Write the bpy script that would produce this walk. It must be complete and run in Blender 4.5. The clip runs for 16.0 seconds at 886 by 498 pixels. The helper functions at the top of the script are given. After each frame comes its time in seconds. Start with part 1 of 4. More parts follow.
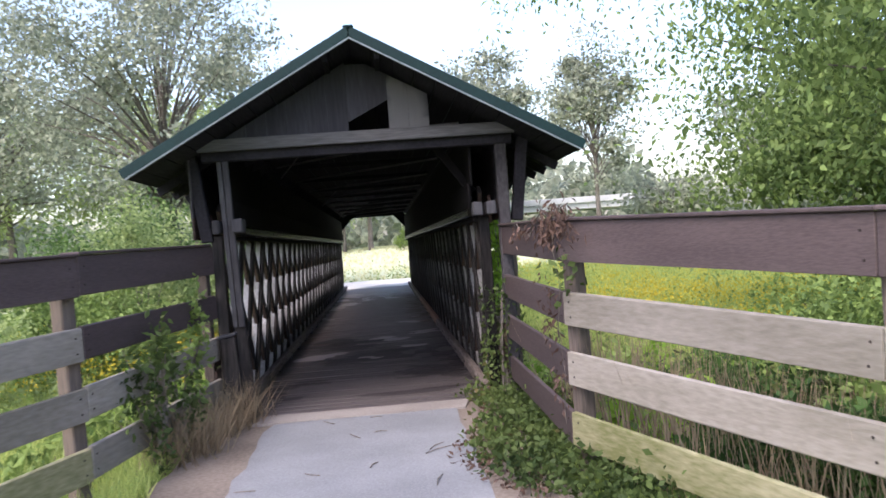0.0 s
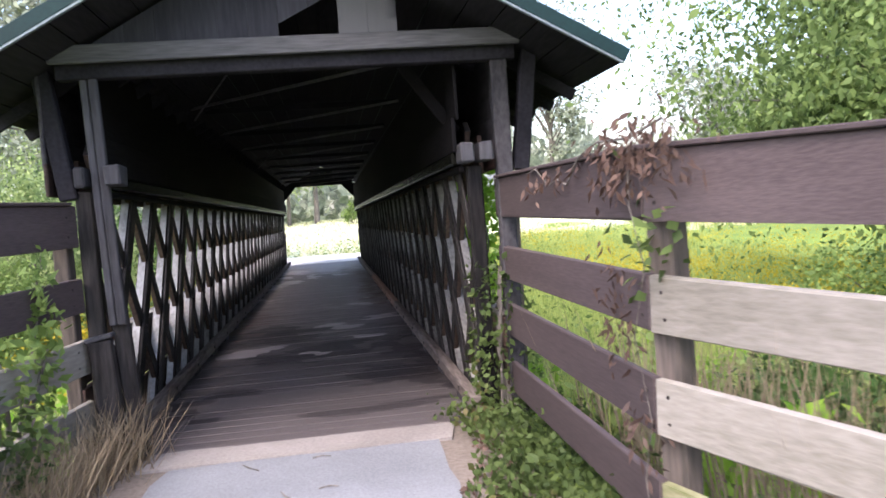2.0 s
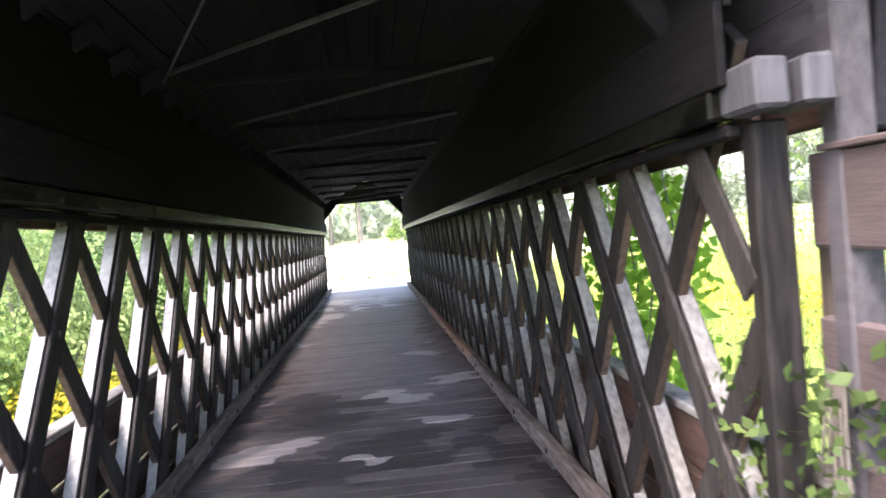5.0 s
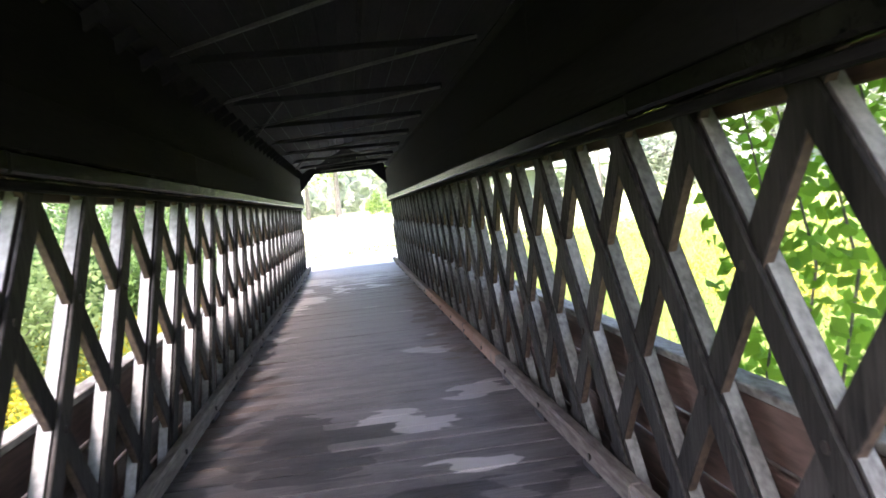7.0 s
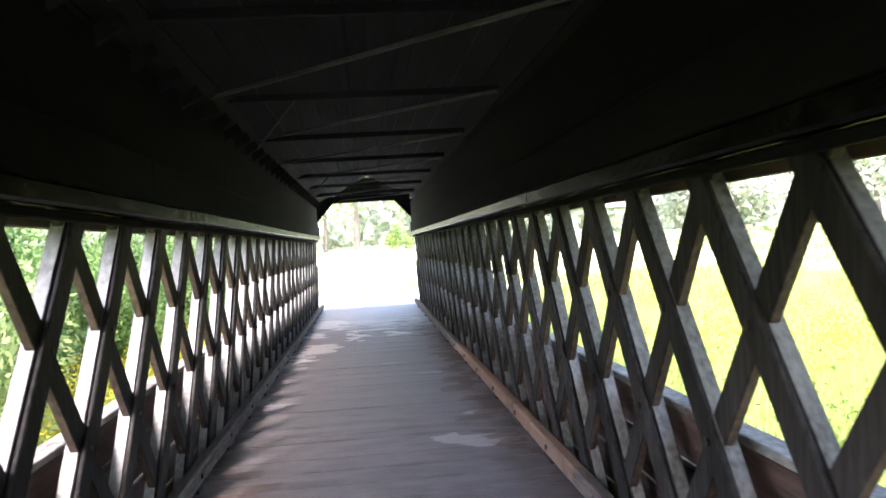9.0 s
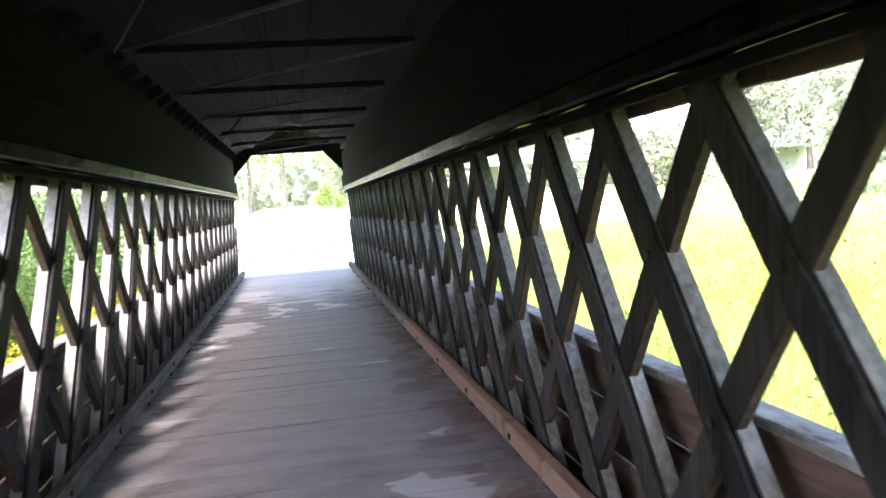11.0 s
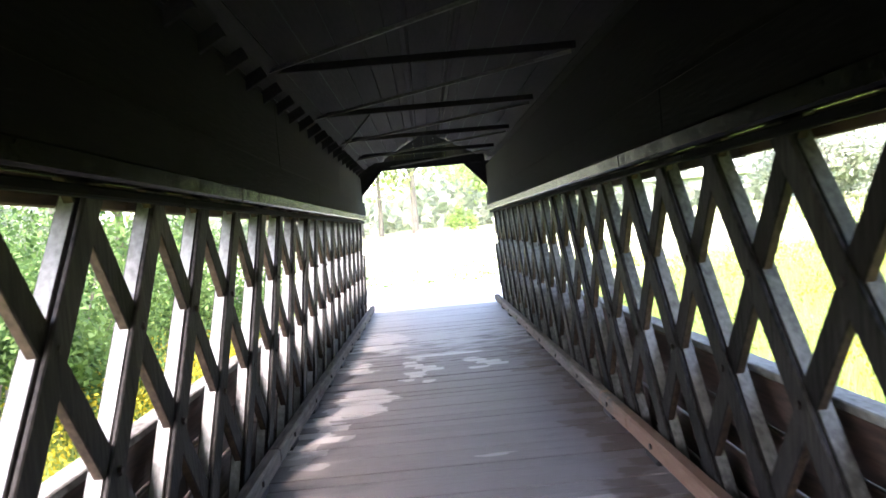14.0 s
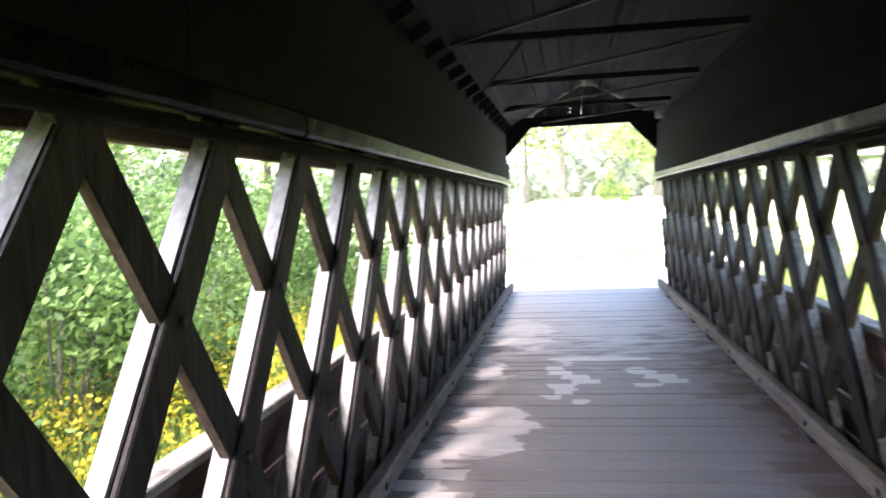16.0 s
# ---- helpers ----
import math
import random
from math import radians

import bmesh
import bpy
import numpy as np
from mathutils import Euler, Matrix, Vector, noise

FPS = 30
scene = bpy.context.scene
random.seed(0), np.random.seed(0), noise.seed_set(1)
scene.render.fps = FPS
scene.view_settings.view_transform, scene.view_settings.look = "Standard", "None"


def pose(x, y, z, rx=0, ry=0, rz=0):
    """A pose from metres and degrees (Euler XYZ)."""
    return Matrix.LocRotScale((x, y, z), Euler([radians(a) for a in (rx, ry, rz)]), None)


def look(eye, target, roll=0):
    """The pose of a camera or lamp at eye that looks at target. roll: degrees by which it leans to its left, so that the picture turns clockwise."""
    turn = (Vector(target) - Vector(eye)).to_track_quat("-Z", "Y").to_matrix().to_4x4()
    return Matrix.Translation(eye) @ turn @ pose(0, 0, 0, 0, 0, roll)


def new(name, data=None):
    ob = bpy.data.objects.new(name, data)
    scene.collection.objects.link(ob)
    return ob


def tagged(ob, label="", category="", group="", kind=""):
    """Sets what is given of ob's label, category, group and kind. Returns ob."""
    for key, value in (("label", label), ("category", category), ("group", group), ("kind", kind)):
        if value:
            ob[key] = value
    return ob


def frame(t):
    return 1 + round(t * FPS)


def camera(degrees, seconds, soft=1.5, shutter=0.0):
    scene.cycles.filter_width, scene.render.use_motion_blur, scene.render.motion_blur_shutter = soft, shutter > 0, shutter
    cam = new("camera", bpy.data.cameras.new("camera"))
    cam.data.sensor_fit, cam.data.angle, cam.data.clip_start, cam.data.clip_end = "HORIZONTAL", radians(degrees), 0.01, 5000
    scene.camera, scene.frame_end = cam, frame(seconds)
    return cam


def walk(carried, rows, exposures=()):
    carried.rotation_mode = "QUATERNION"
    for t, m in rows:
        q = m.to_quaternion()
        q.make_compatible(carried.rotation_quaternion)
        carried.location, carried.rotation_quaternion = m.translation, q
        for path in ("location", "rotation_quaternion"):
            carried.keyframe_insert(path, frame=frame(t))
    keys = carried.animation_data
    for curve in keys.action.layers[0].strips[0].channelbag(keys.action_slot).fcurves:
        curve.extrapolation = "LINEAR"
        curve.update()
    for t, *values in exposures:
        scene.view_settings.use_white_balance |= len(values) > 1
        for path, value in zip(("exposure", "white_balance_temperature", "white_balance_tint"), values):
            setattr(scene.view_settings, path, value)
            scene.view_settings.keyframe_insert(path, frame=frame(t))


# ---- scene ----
cam = camera(57.9, 16.0, soft=1.6, shutter=0.5)
PATH = [
    (0, (0.248, -8.259, 1.631), (0.398, -6.265, 1.613), -4.3),
    (0.5, (0.237, -7.655, 1.61), (0.447, -5.667, 1.555), -3.9),
    (1, (0.278, -7.026, 1.572), (0.546, -5.048, 1.442), -3.9),
    (1.5, (0.244, -6.389, 1.55), (0.518, -4.412, 1.421), -4.1),
    (2, (0.237, -5.77, 1.528), (0.512, -3.791, 1.437), -4.3),
    (2.5, (0.233, -5.12, 1.495), (0.442, -3.135, 1.366), -4.3),
    (3, (0.241, -4.493, 1.555), (0.431, -2.506, 1.426), -3.8),
    (3.5, (0.271, -3.912, 1.607), (0.424, -1.918, 1.545), -3.7),
    (6, (0.002, -1.071, 1.593), (0.186, 0.92, 1.555), -5.6),
    (6.5, (-0.021, -0.51, 1.581), (0.139, 1.482, 1.498), -5.4),
    (7, (-0.015, -0.022, 1.583), (0.209, 1.962, 1.471), -5.9),
    (7.5, (-0.009, 0.563, 1.637), (0.218, 2.549, 1.566), -3.5),
    (8, (-0.025, 1.13, 1.644), (0.21, 3.116, 1.611), -2.7),
    (8.5, (-0.02, 1.663, 1.639), (0.181, 3.653, 1.644), -3.1),
    (9, (-0.036, 2.225, 1.624), (0.153, 4.216, 1.607), -3.4),
    (11.5, (0.058, 5.182, 1.531), (0.427, 7.143, 1.394), -4.4),
    (12, (0.049, 5.714, 1.538), (0.375, 7.684, 1.429), -4.3),
    (12.5, (-0.013, 6.225, 1.556), (0.206, 8.213, 1.507), -4.0),
    (13, (-0.051, 6.732, 1.576), (0.1, 8.725, 1.519), -4.7),
    (13.5, (-0.053, 7.279, 1.584), (0.013, 9.277, 1.529), -4.5),
    (14, (-0.123, 7.828, 1.585), (-0.082, 9.827, 1.533), -5.2),
    (14.5, (-0.143, 8.392, 1.578), (-0.121, 10.39, 1.499), -5.2),
    (15, (-0.129, 8.965, 1.579), (-0.256, 10.959, 1.489), -6.1),
    (15.5, (-0.164, 9.481, 1.583), (-0.338, 11.471, 1.49), -5.5),
    (16, (-0.254, 9.95, 1.582), (-0.571, 11.921, 1.471), -2.5),
]
walk(cam, [(t, look(eye, target, roll)) for t, eye, target, roll in PATH],
     [(0.0, 1.65, 6250, 22), (1.0, 1.8, 6250, 22), (2.0, 2.15, 6250, 22), (3.0, 1.8, 6250, 22), (3.5, 2.3, 6250, 22), (6.0, 3.7, 6450, 19), (9.0, 3.88, 6450, 19), (12.0, 3.94, 6450, 19), (16.0, 3.96, 6450, 19)])

# ---- light ----
SUN_ELEV, SUN_AZ = radians(52), radians(215)
world = bpy.data.worlds.new("sky")
scene.world = world
world.use_nodes = True
wn = world.node_tree
sky = wn.nodes.new("ShaderNodeTexSky")
sky.sky_type = "NISHITA"
sky.sun_disc = False
sky.sun_elevation, sky.sun_rotation = SUN_ELEV, SUN_AZ
sky.air_density, sky.dust_density, sky.ozone_density = 1.2, 3.0, 0.6
wn.nodes["Background"].inputs["Strength"].default_value = 0.15
wn.links.new(sky.outputs["Color"], wn.nodes["Background"].inputs["Color"])
sun = new("sun", bpy.data.lights.new("sun", "SUN"))
sun.data.energy, sun.data.angle, sun.data.color = 0.8, radians(18), (1.0, 0.96, 0.9)
sun.matrix_world = look((math.sin(SUN_AZ) * 30, math.cos(SUN_AZ) * 30, 40), (0, 0, 0))


# ---- materials ----
def material(name, base, dark, rough=0.8, scale=6.0, bump=0.3, stretch=(1, 1, 1), per_object=0.0, grain=0.5, metal=0.0, fine=40.0, spec=0.2):
    """A mottled surface between two colours, with stains and fine grain stretched along an axis."""
    m = bpy.data.materials.new(name)
    m.use_nodes = True
    n, l = m.node_tree.nodes, m.node_tree.links
    b = n["Principled BSDF"]
    tc, mp = n.new("ShaderNodeTexCoord"), n.new("ShaderNodeMapping")
    mp.inputs["Scale"].default_value = stretch
    info = n.new("ShaderNodeObjectInfo")
    add = n.new("ShaderNodeVectorMath")
    add.operation = "MULTIPLY_ADD"
    add.inputs[1].default_value = (1, 1, 1)
    shift = n.new("ShaderNodeVectorMath")
    shift.operation = "SCALE"
    shift.inputs[0].default_value = (13, 7, 29)
    l.new(info.outputs["Random"], shift.inputs["Scale"])
    l.new(tc.outputs["Object"], mp.inputs["Vector"])
    l.new(mp.outputs["Vector"], add.inputs[0])
    l.new(shift.outputs["Vector"], add.inputs[2])
    big, small = n.new("ShaderNodeTexNoise"), n.new("ShaderNodeTexNoise")
    big.inputs["Scale"].default_value, big.inputs["Detail"].default_value = scale, 6
    small.inputs["Scale"].default_value, small.inputs["Detail"].default_value = fine, 4
    for t in (big, small):
        l.new(add.outputs["Vector"], t.inputs["Vector"])
    mix = n.new("ShaderNodeMix")
    mix.data_type, mix.blend_type = "FLOAT", "MIX"
    mix.inputs["Factor"].default_value = grain
    l.new(big.outputs["Fac"], mix.inputs["A"])
    l.new(small.outputs["Fac"], mix.inputs["B"])
    ramp = n.new("ShaderNodeValToRGB")
    ramp.color_ramp.elements[0].position, ramp.color_ramp.elements[1].position = 0.36, 0.64
    ramp.color_ramp.elements[0].color, ramp.color_ramp.elements[1].color = (*dark, 1), (*base, 1)
    l.new(mix.outputs["Result"], ramp.inputs["Fac"])
    col = ramp.outputs["Color"]
    if per_object:
        hsv = n.new("ShaderNodeHueSaturation")
        rng = n.new("ShaderNodeMapRange")
        rng.inputs["To Min"].default_value, rng.inputs["To Max"].default_value = 1 - per_object, 1 + per_object
        l.new(info.outputs["Random"], rng.inputs["Value"])
        l.new(rng.outputs["Result"], hsv.inputs["Value"])
        l.new(col, hsv.inputs["Color"])
        col = hsv.outputs["Color"]
    l.new(col, b.inputs["Base Color"])
    b.inputs["Roughness"].default_value, b.inputs["Metallic"].default_value = rough, metal
    b.inputs["Specular IOR Level"].default_value = spec
    bm_ = n.new("ShaderNodeBump")
    bm_.inputs["Strength"].default_value, bm_.inputs["Distance"].default_value = bump, 0.02
    l.new(mix.outputs["Result"], bm_.inputs["Height"])
    l.new(bm_.outputs["Normal"], b.inputs["Normal"])
    return m


def foliage(name, light, dark, yellow=None, translucent=0.35):
    """Leaves: a colour for each leaf between two greens, letting some light through."""
    m = bpy.data.materials.new(name)
    m.use_nodes = True
    n, l = m.node_tree.nodes, m.node_tree.links
    b = n["Principled BSDF"]
    geo = n.new("ShaderNodeNewGeometry")
    ramp = n.new("ShaderNodeValToRGB")
    ramp.color_ramp.elements[0].color, ramp.color_ramp.elements[1].color = (*dark, 1), (*light, 1)
    if yellow:
        e = ramp.color_ramp.elements.new(0.9)
        e.color = (*light, 1)
        ramp.color_ramp.elements[2].color = (*yellow, 1)
    clump, lump = n.new("ShaderNodeTexNoise"), n.new("ShaderNodeMapRange")
    clump.inputs["Scale"].default_value, clump.inputs["Detail"].default_value = 1.3, 3
    lump.inputs["From Min"].default_value, lump.inputs["From Max"].default_value = 0.35, 0.65
    l.new(geo.outputs["Position"], clump.inputs["Vector"])
    l.new(clump.outputs["Fac"], lump.inputs["Value"])
    both = n.new("ShaderNodeMix")
    both.data_type = "FLOAT"
    both.inputs["Factor"].default_value = 0.55
    l.new(geo.outputs["Random Per Island"], both.inputs["A"])
    l.new(lump.outputs["Result"], both.inputs["B"])
    l.new(both.outputs["Result"], ramp.inputs["Fac"])
    l.new(ramp.outputs["Color"], b.inputs["Base Color"])
    b.inputs["Roughness"].default_value, b.inputs["Specular IOR Level"].default_value = 0.6, 0.18
    tr = n.new("ShaderNodeBsdfTranslucent")
    l.new(ramp.outputs["Color"], tr.inputs["Color"])
    ms = n.new("ShaderNodeMixShader")
    ms.inputs["Fac"].default_value = translucent
    l.new(b.outputs["BSDF"], ms.inputs[1])
    l.new(tr.outputs["BSDF"], ms.inputs[2])
    l.new(ms.outputs["Shader"], n["Material Output"].inputs["Surface"])
    return m


def patched(m, patches, colour, wobble=0.35, axes=(0, 1), ragged=0.12, fade=0.25):
    """Adds coloured patches, ellipses with torn edges at (a, b, radius_a, radius_b) in the place's own metres, to a
    material.
    """
    n, l = m.node_tree.nodes, m.node_tree.links
    b = n["Principled BSDF"]
    geo, info, sep = n.new("ShaderNodeNewGeometry"), n.new("ShaderNodeObjectInfo"), n.new("ShaderNodeSeparateXYZ")
    tear = n.new("ShaderNodeTexNoise")
    tear.inputs["Scale"].default_value, tear.inputs["Detail"].default_value = 3.0, 6
    squash = n.new("ShaderNodeVectorMath")
    squash.operation = "MULTIPLY"
    squash.inputs[1].default_value = (0.8, 1.6, 1.0)
    l.new(geo.outputs["Position"], squash.inputs[0])
    l.new(squash.outputs["Vector"], tear.inputs["Vector"])
    l.new(geo.outputs["Position"], sep.inputs["Vector"])

    def maths(op, x, y):
        nd = n.new("ShaderNodeMath")
        nd.operation = op
        for s, v in zip(nd.inputs, (x, y)):
            if isinstance(v, (int, float)):
                s.default_value = v
            else:
                l.new(v, s)
        return nd.outputs[0]

    jitter = maths("MULTIPLY", maths("SUBTRACT", info.outputs["Random"], 0.5), ragged * 2)
    pa = maths("ADD", sep.outputs[axes[0]], jitter)
    pb = sep.outputs[axes[1]]
    rough_edge = maths("MULTIPLY", maths("SUBTRACT", tear.outputs["Fac"], 0.5), wobble * 6)
    total = 9.0
    for a, c, ra, rc in patches:
        da = maths("POWER", maths("DIVIDE", maths("SUBTRACT", pa, a), ra), 2)
        dc = maths("POWER", maths("DIVIDE", maths("SUBTRACT", pb, c), rc), 2)
        total = maths("MINIMUM", total, maths("ADD", da, dc))
    edge = maths("ADD", total, rough_edge)
    rng = n.new("ShaderNodeMapRange")
    rng.inputs["From Min"].default_value, rng.inputs["From Max"].default_value = 1.0 + fade, 1.0 - fade
    l.new(edge, rng.inputs["Value"])
    mix = n.new("ShaderNodeMix")
    mix.data_type = "RGBA"
    old = b.inputs["Base Color"].links[0].from_socket
    l.new(rng.outputs["Result"], mix.inputs["Factor"])
    l.new(old, mix.inputs["A"])
    tint = n.new("ShaderNodeMix")
    tint.data_type = "RGBA"
    tint.inputs["Factor"].default_value = 0.35
    tint.inputs["A"].default_value = (*colour, 1)
    l.new(old, tint.inputs["B"])
    l.new(tint.outputs["Result"], mix.inputs["B"])
    l.new(mix.outputs["Result"], b.inputs["Base Color"])
    return m


M_DARK = material("dark_stained_wood", (0.065, 0.060, 0.063), (0.026, 0.024, 0.027), 0.85, 3, 0.3, (1, 0.12, 0.5), 0.25)
# wood with the deep shade under the roof put into its colour
M_SHADE = material("shade_black_wood", (0.012, 0.011, 0.0115), (0.006, 0.0055, 0.006), 0.9, 3, 0.3, (1, 0.12, 1), spec=0.05)
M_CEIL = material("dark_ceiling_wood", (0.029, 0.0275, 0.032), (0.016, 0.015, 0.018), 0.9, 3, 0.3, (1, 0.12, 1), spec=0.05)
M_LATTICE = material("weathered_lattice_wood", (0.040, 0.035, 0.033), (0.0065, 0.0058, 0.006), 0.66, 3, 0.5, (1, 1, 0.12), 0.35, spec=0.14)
# plank edges with skylight and ground bounce put into their colour
M_SKYLIT_R = material("skylit_edge_wood_right", (0.215, 0.208, 0.198), (0.075, 0.072, 0.068), 0.65, 4, 0.4, (1, 1, 0.12), 0.2, spec=0.2)
M_GROUNDLIT = material("groundlit_plank_underside", (0.11, 0.076, 0.058), (0.035, 0.025, 0.021), 0.75, 3, 0.4, (1, 1, 0.12), 0.25)
M_SKYLIT_L = material("skylit_edge_wood_left", (0.33, 0.33, 0.333), (0.16, 0.158, 0.156), 0.6, 4, 0.4, (1, 1, 0.12), 0.15, spec=0.25)
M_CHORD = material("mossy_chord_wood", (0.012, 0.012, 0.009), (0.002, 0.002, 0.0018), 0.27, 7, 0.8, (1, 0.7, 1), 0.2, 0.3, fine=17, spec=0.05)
M_DECK = material("deck_wood", (0.125, 0.106, 0.103), (0.048, 0.040, 0.041), 0.58, 2.0, 0.55, (0.15, 1.5, 1), 0.26, spec=0.22)
# paler boards past the middle, and exit glare painted on the far end
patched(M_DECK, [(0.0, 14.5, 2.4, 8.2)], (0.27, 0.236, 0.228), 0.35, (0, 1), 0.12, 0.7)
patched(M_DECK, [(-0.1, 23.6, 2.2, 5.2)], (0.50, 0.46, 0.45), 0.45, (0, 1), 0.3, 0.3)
# brown boards at the near end, with dark torn-edged patches lying in them
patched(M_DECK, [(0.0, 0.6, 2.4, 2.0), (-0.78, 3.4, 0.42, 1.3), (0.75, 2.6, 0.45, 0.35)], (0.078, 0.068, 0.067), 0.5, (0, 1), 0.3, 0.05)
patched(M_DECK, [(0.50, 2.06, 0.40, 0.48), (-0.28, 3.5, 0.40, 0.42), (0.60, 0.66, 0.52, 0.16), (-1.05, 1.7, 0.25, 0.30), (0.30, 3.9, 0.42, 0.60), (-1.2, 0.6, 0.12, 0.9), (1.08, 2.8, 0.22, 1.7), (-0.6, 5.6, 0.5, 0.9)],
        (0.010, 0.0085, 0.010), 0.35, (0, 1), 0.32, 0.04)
# pale patches with torn edges
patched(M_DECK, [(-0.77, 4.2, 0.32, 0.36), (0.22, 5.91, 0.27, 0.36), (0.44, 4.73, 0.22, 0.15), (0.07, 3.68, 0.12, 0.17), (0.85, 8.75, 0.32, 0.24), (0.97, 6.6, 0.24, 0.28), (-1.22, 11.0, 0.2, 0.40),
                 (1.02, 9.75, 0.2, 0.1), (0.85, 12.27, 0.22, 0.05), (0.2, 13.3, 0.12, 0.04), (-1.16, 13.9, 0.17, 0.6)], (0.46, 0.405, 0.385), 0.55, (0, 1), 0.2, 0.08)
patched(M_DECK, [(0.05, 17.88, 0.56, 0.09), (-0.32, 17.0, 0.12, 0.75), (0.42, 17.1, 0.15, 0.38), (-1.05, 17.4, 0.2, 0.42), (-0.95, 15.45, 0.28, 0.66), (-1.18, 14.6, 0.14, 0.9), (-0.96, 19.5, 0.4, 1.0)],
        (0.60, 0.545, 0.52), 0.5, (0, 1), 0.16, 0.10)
patched(M_DECK, [(-1.2, 7.4, 0.2, 1.8), (1.1, 10.5, 0.18, 2.6), (1.12, 15.5, 0.2, 3.2)], (0.11, 0.072, 0.058), 0.7, (0, 1), 0.3, 0.15)
M_CURB = material("curb_wood", (0.185, 0.158, 0.14), (0.07, 0.052, 0.045), 0.85, 2.5, 0.45, (1, 0.12, 1), 0.2)
patched(M_CURB, [(1.3, 8.5, 0.4, 1.2), (1.3, 11.5, 0.4, 2.6)], (0.30, 0.17, 0.115), 0.6)
M_RED = material("red_brown_board", (0.105, 0.063, 0.050), (0.032, 0.020, 0.017), 0.7, 3, 0.35, (1, 0.12, 1), 0.35, spec=0.3)
M_SILL = material("pale_sill_wood", (0.30, 0.29, 0.27), (0.07, 0.06, 0.053), 0.8, 5, 0.3, (1, 0.4, 1), 0.1, 0.25)
M_BROWN = material("brown_stained_board", (0.086, 0.065, 0.063), (0.055, 0.041, 0.041), 0.7, 2.5, 0.22, (1, 0.15, 2), 0.12, fine=55)
M_GREY = material("weathered_pale_board", (0.275, 0.25, 0.215), (0.165, 0.150, 0.120), 0.85, 1.5, 0.35, (1, 0.3, 2), 0.14, 0.42, fine=22)
M_MOSSY = material("algae_stained_board", (0.31, 0.285, 0.18), (0.13, 0.135, 0.055), 0.85, 1.5, 0.4, (1, 0.3, 2), 0.14, 0.42, fine=22)
M_POST = material("weathered_post", (0.15, 0.12, 0.10), (0.06, 0.05, 0.043), 0.85, 4, 0.35, (1, 1, 0.12), 0.2)
M_ROOF = material("green_metal", (0.006, 0.026, 0.026), (0.004, 0.016, 0.017), 0.6, 2, 0.05)
M_DRIP = material("grey_metal_edge", (0.24, 0.28, 0.30), (0.13, 0.16, 0.17), 0.45, 4, 0.05, metal=0.3)
M_TIE = material("grey_tie_board", (0.13, 0.127, 0.13), (0.055, 0.053, 0.056), 0.7, 3, 0.35, (0.15, 1, 2), 0.1)
M_PORTAL = material("grey_portal_wood", (0.062, 0.061, 0.067), (0.028, 0.027, 0.030), 0.8, 3, 0.35, (1, 1, 0.15), 0.2)
M_GABLE = material("gable_board", (0.046, 0.045, 0.054), (0.026, 0.025, 0.031), 0.8, 3, 0.3, (1, 1, 0.12), 0.15)
patched(M_GABLE, [(0.58, 2.98, 0.19, 0.30), (0.60, 2.86, 0.34, 0.07), (0.50, 3.22, 0.10, 0.14)], (0.15, 0.147, 0.15), 0.25, (0, 2), 0.05, 0.5)
M_PATH = material("pale_concrete", (0.225, 0.235, 0.245), (0.15, 0.157, 0.165), 0.85, 1.4, 0.25, fine=60)
M_LIP = material("tan_concrete", (0.28, 0.255, 0.235), (0.19, 0.17, 0.155), 0.9, 2.0, 0.25)
M_DIRT = material("dry_dirt", (0.22, 0.185, 0.155), (0.12, 0.10, 0.08), 0.95, 1.6, 0.6, fine=30)
M_SOIL = material("meadow_soil", (0.18, 0.25, 0.05), (0.10, 0.15, 0.03), 0.95, 0.5, 0.5, fine=14)
M_GRAVEL = material("pale_gravel", (0.72, 0.68, 0.60), (0.56, 0.52, 0.46), 0.95, 1.0, 0.4, fine=70)
M_MOWN = material("mown_grass", (0.53, 0.56, 0.37), (0.41, 0.45, 0.27), 0.95, 0.6, 0.4, fine=9)
M_BARK = material("bark", (0.21, 0.185, 0.16), (0.08, 0.07, 0.06), 0.95, 5, 0.6, (1, 1, 0.2))
M_BOLT = material("rusty_bolt", (0.05, 0.04, 0.036), (0.025, 0.02, 0.02), 0.6, 30, 0.2, metal=0.5)
M_CONC = material("far_concrete", (0.62, 0.62, 0.62), (0.5, 0.5, 0.5), 0.9, 0.5, 0.1)
M_LEAF = foliage("leaf_green", (0.31, 0.42, 0.115), (0.038, 0.08, 0.022))
M_LEAF_PALE = foliage("leaf_pale", (0.44, 0.475, 0.34), (0.13, 0.15, 0.115))
M_WOOD_EDGE = foliage("sunlit_leaf", (0.42, 0.50, 0.20), (0.17, 0.24, 0.09), translucent=0.45)
M_WEEP = foliage("drooping_leaf", (0.31, 0.42, 0.13), (0.028, 0.060, 0.020), translucent=0.4)
M_LEAF_DARK = foliage("leaf_dark", (0.09, 0.17, 0.04), (0.02, 0.05, 0.015))
M_SHRUB = foliage("shrub_leaf", (0.17, 0.275, 0.075), (0.016, 0.045, 0.014))
M_IVY = foliage("ivy_leaf", (0.11, 0.155, 0.045), (0.015, 0.034, 0.011), (0.14, 0.10, 0.045))
M_VINE = foliage("vine_leaf", (0.36, 0.56, 0.07), (0.14, 0.30, 0.035), translucent=0.6)
M_GRASS = foliage("grass_green", (0.47, 0.53, 0.17), (0.19, 0.28, 0.07), (0.48, 0.45, 0.13))
M_HAY = foliage("pale_dry_grass", (0.70, 0.67, 0.40), (0.46, 0.46, 0.24), translucent=0.3)
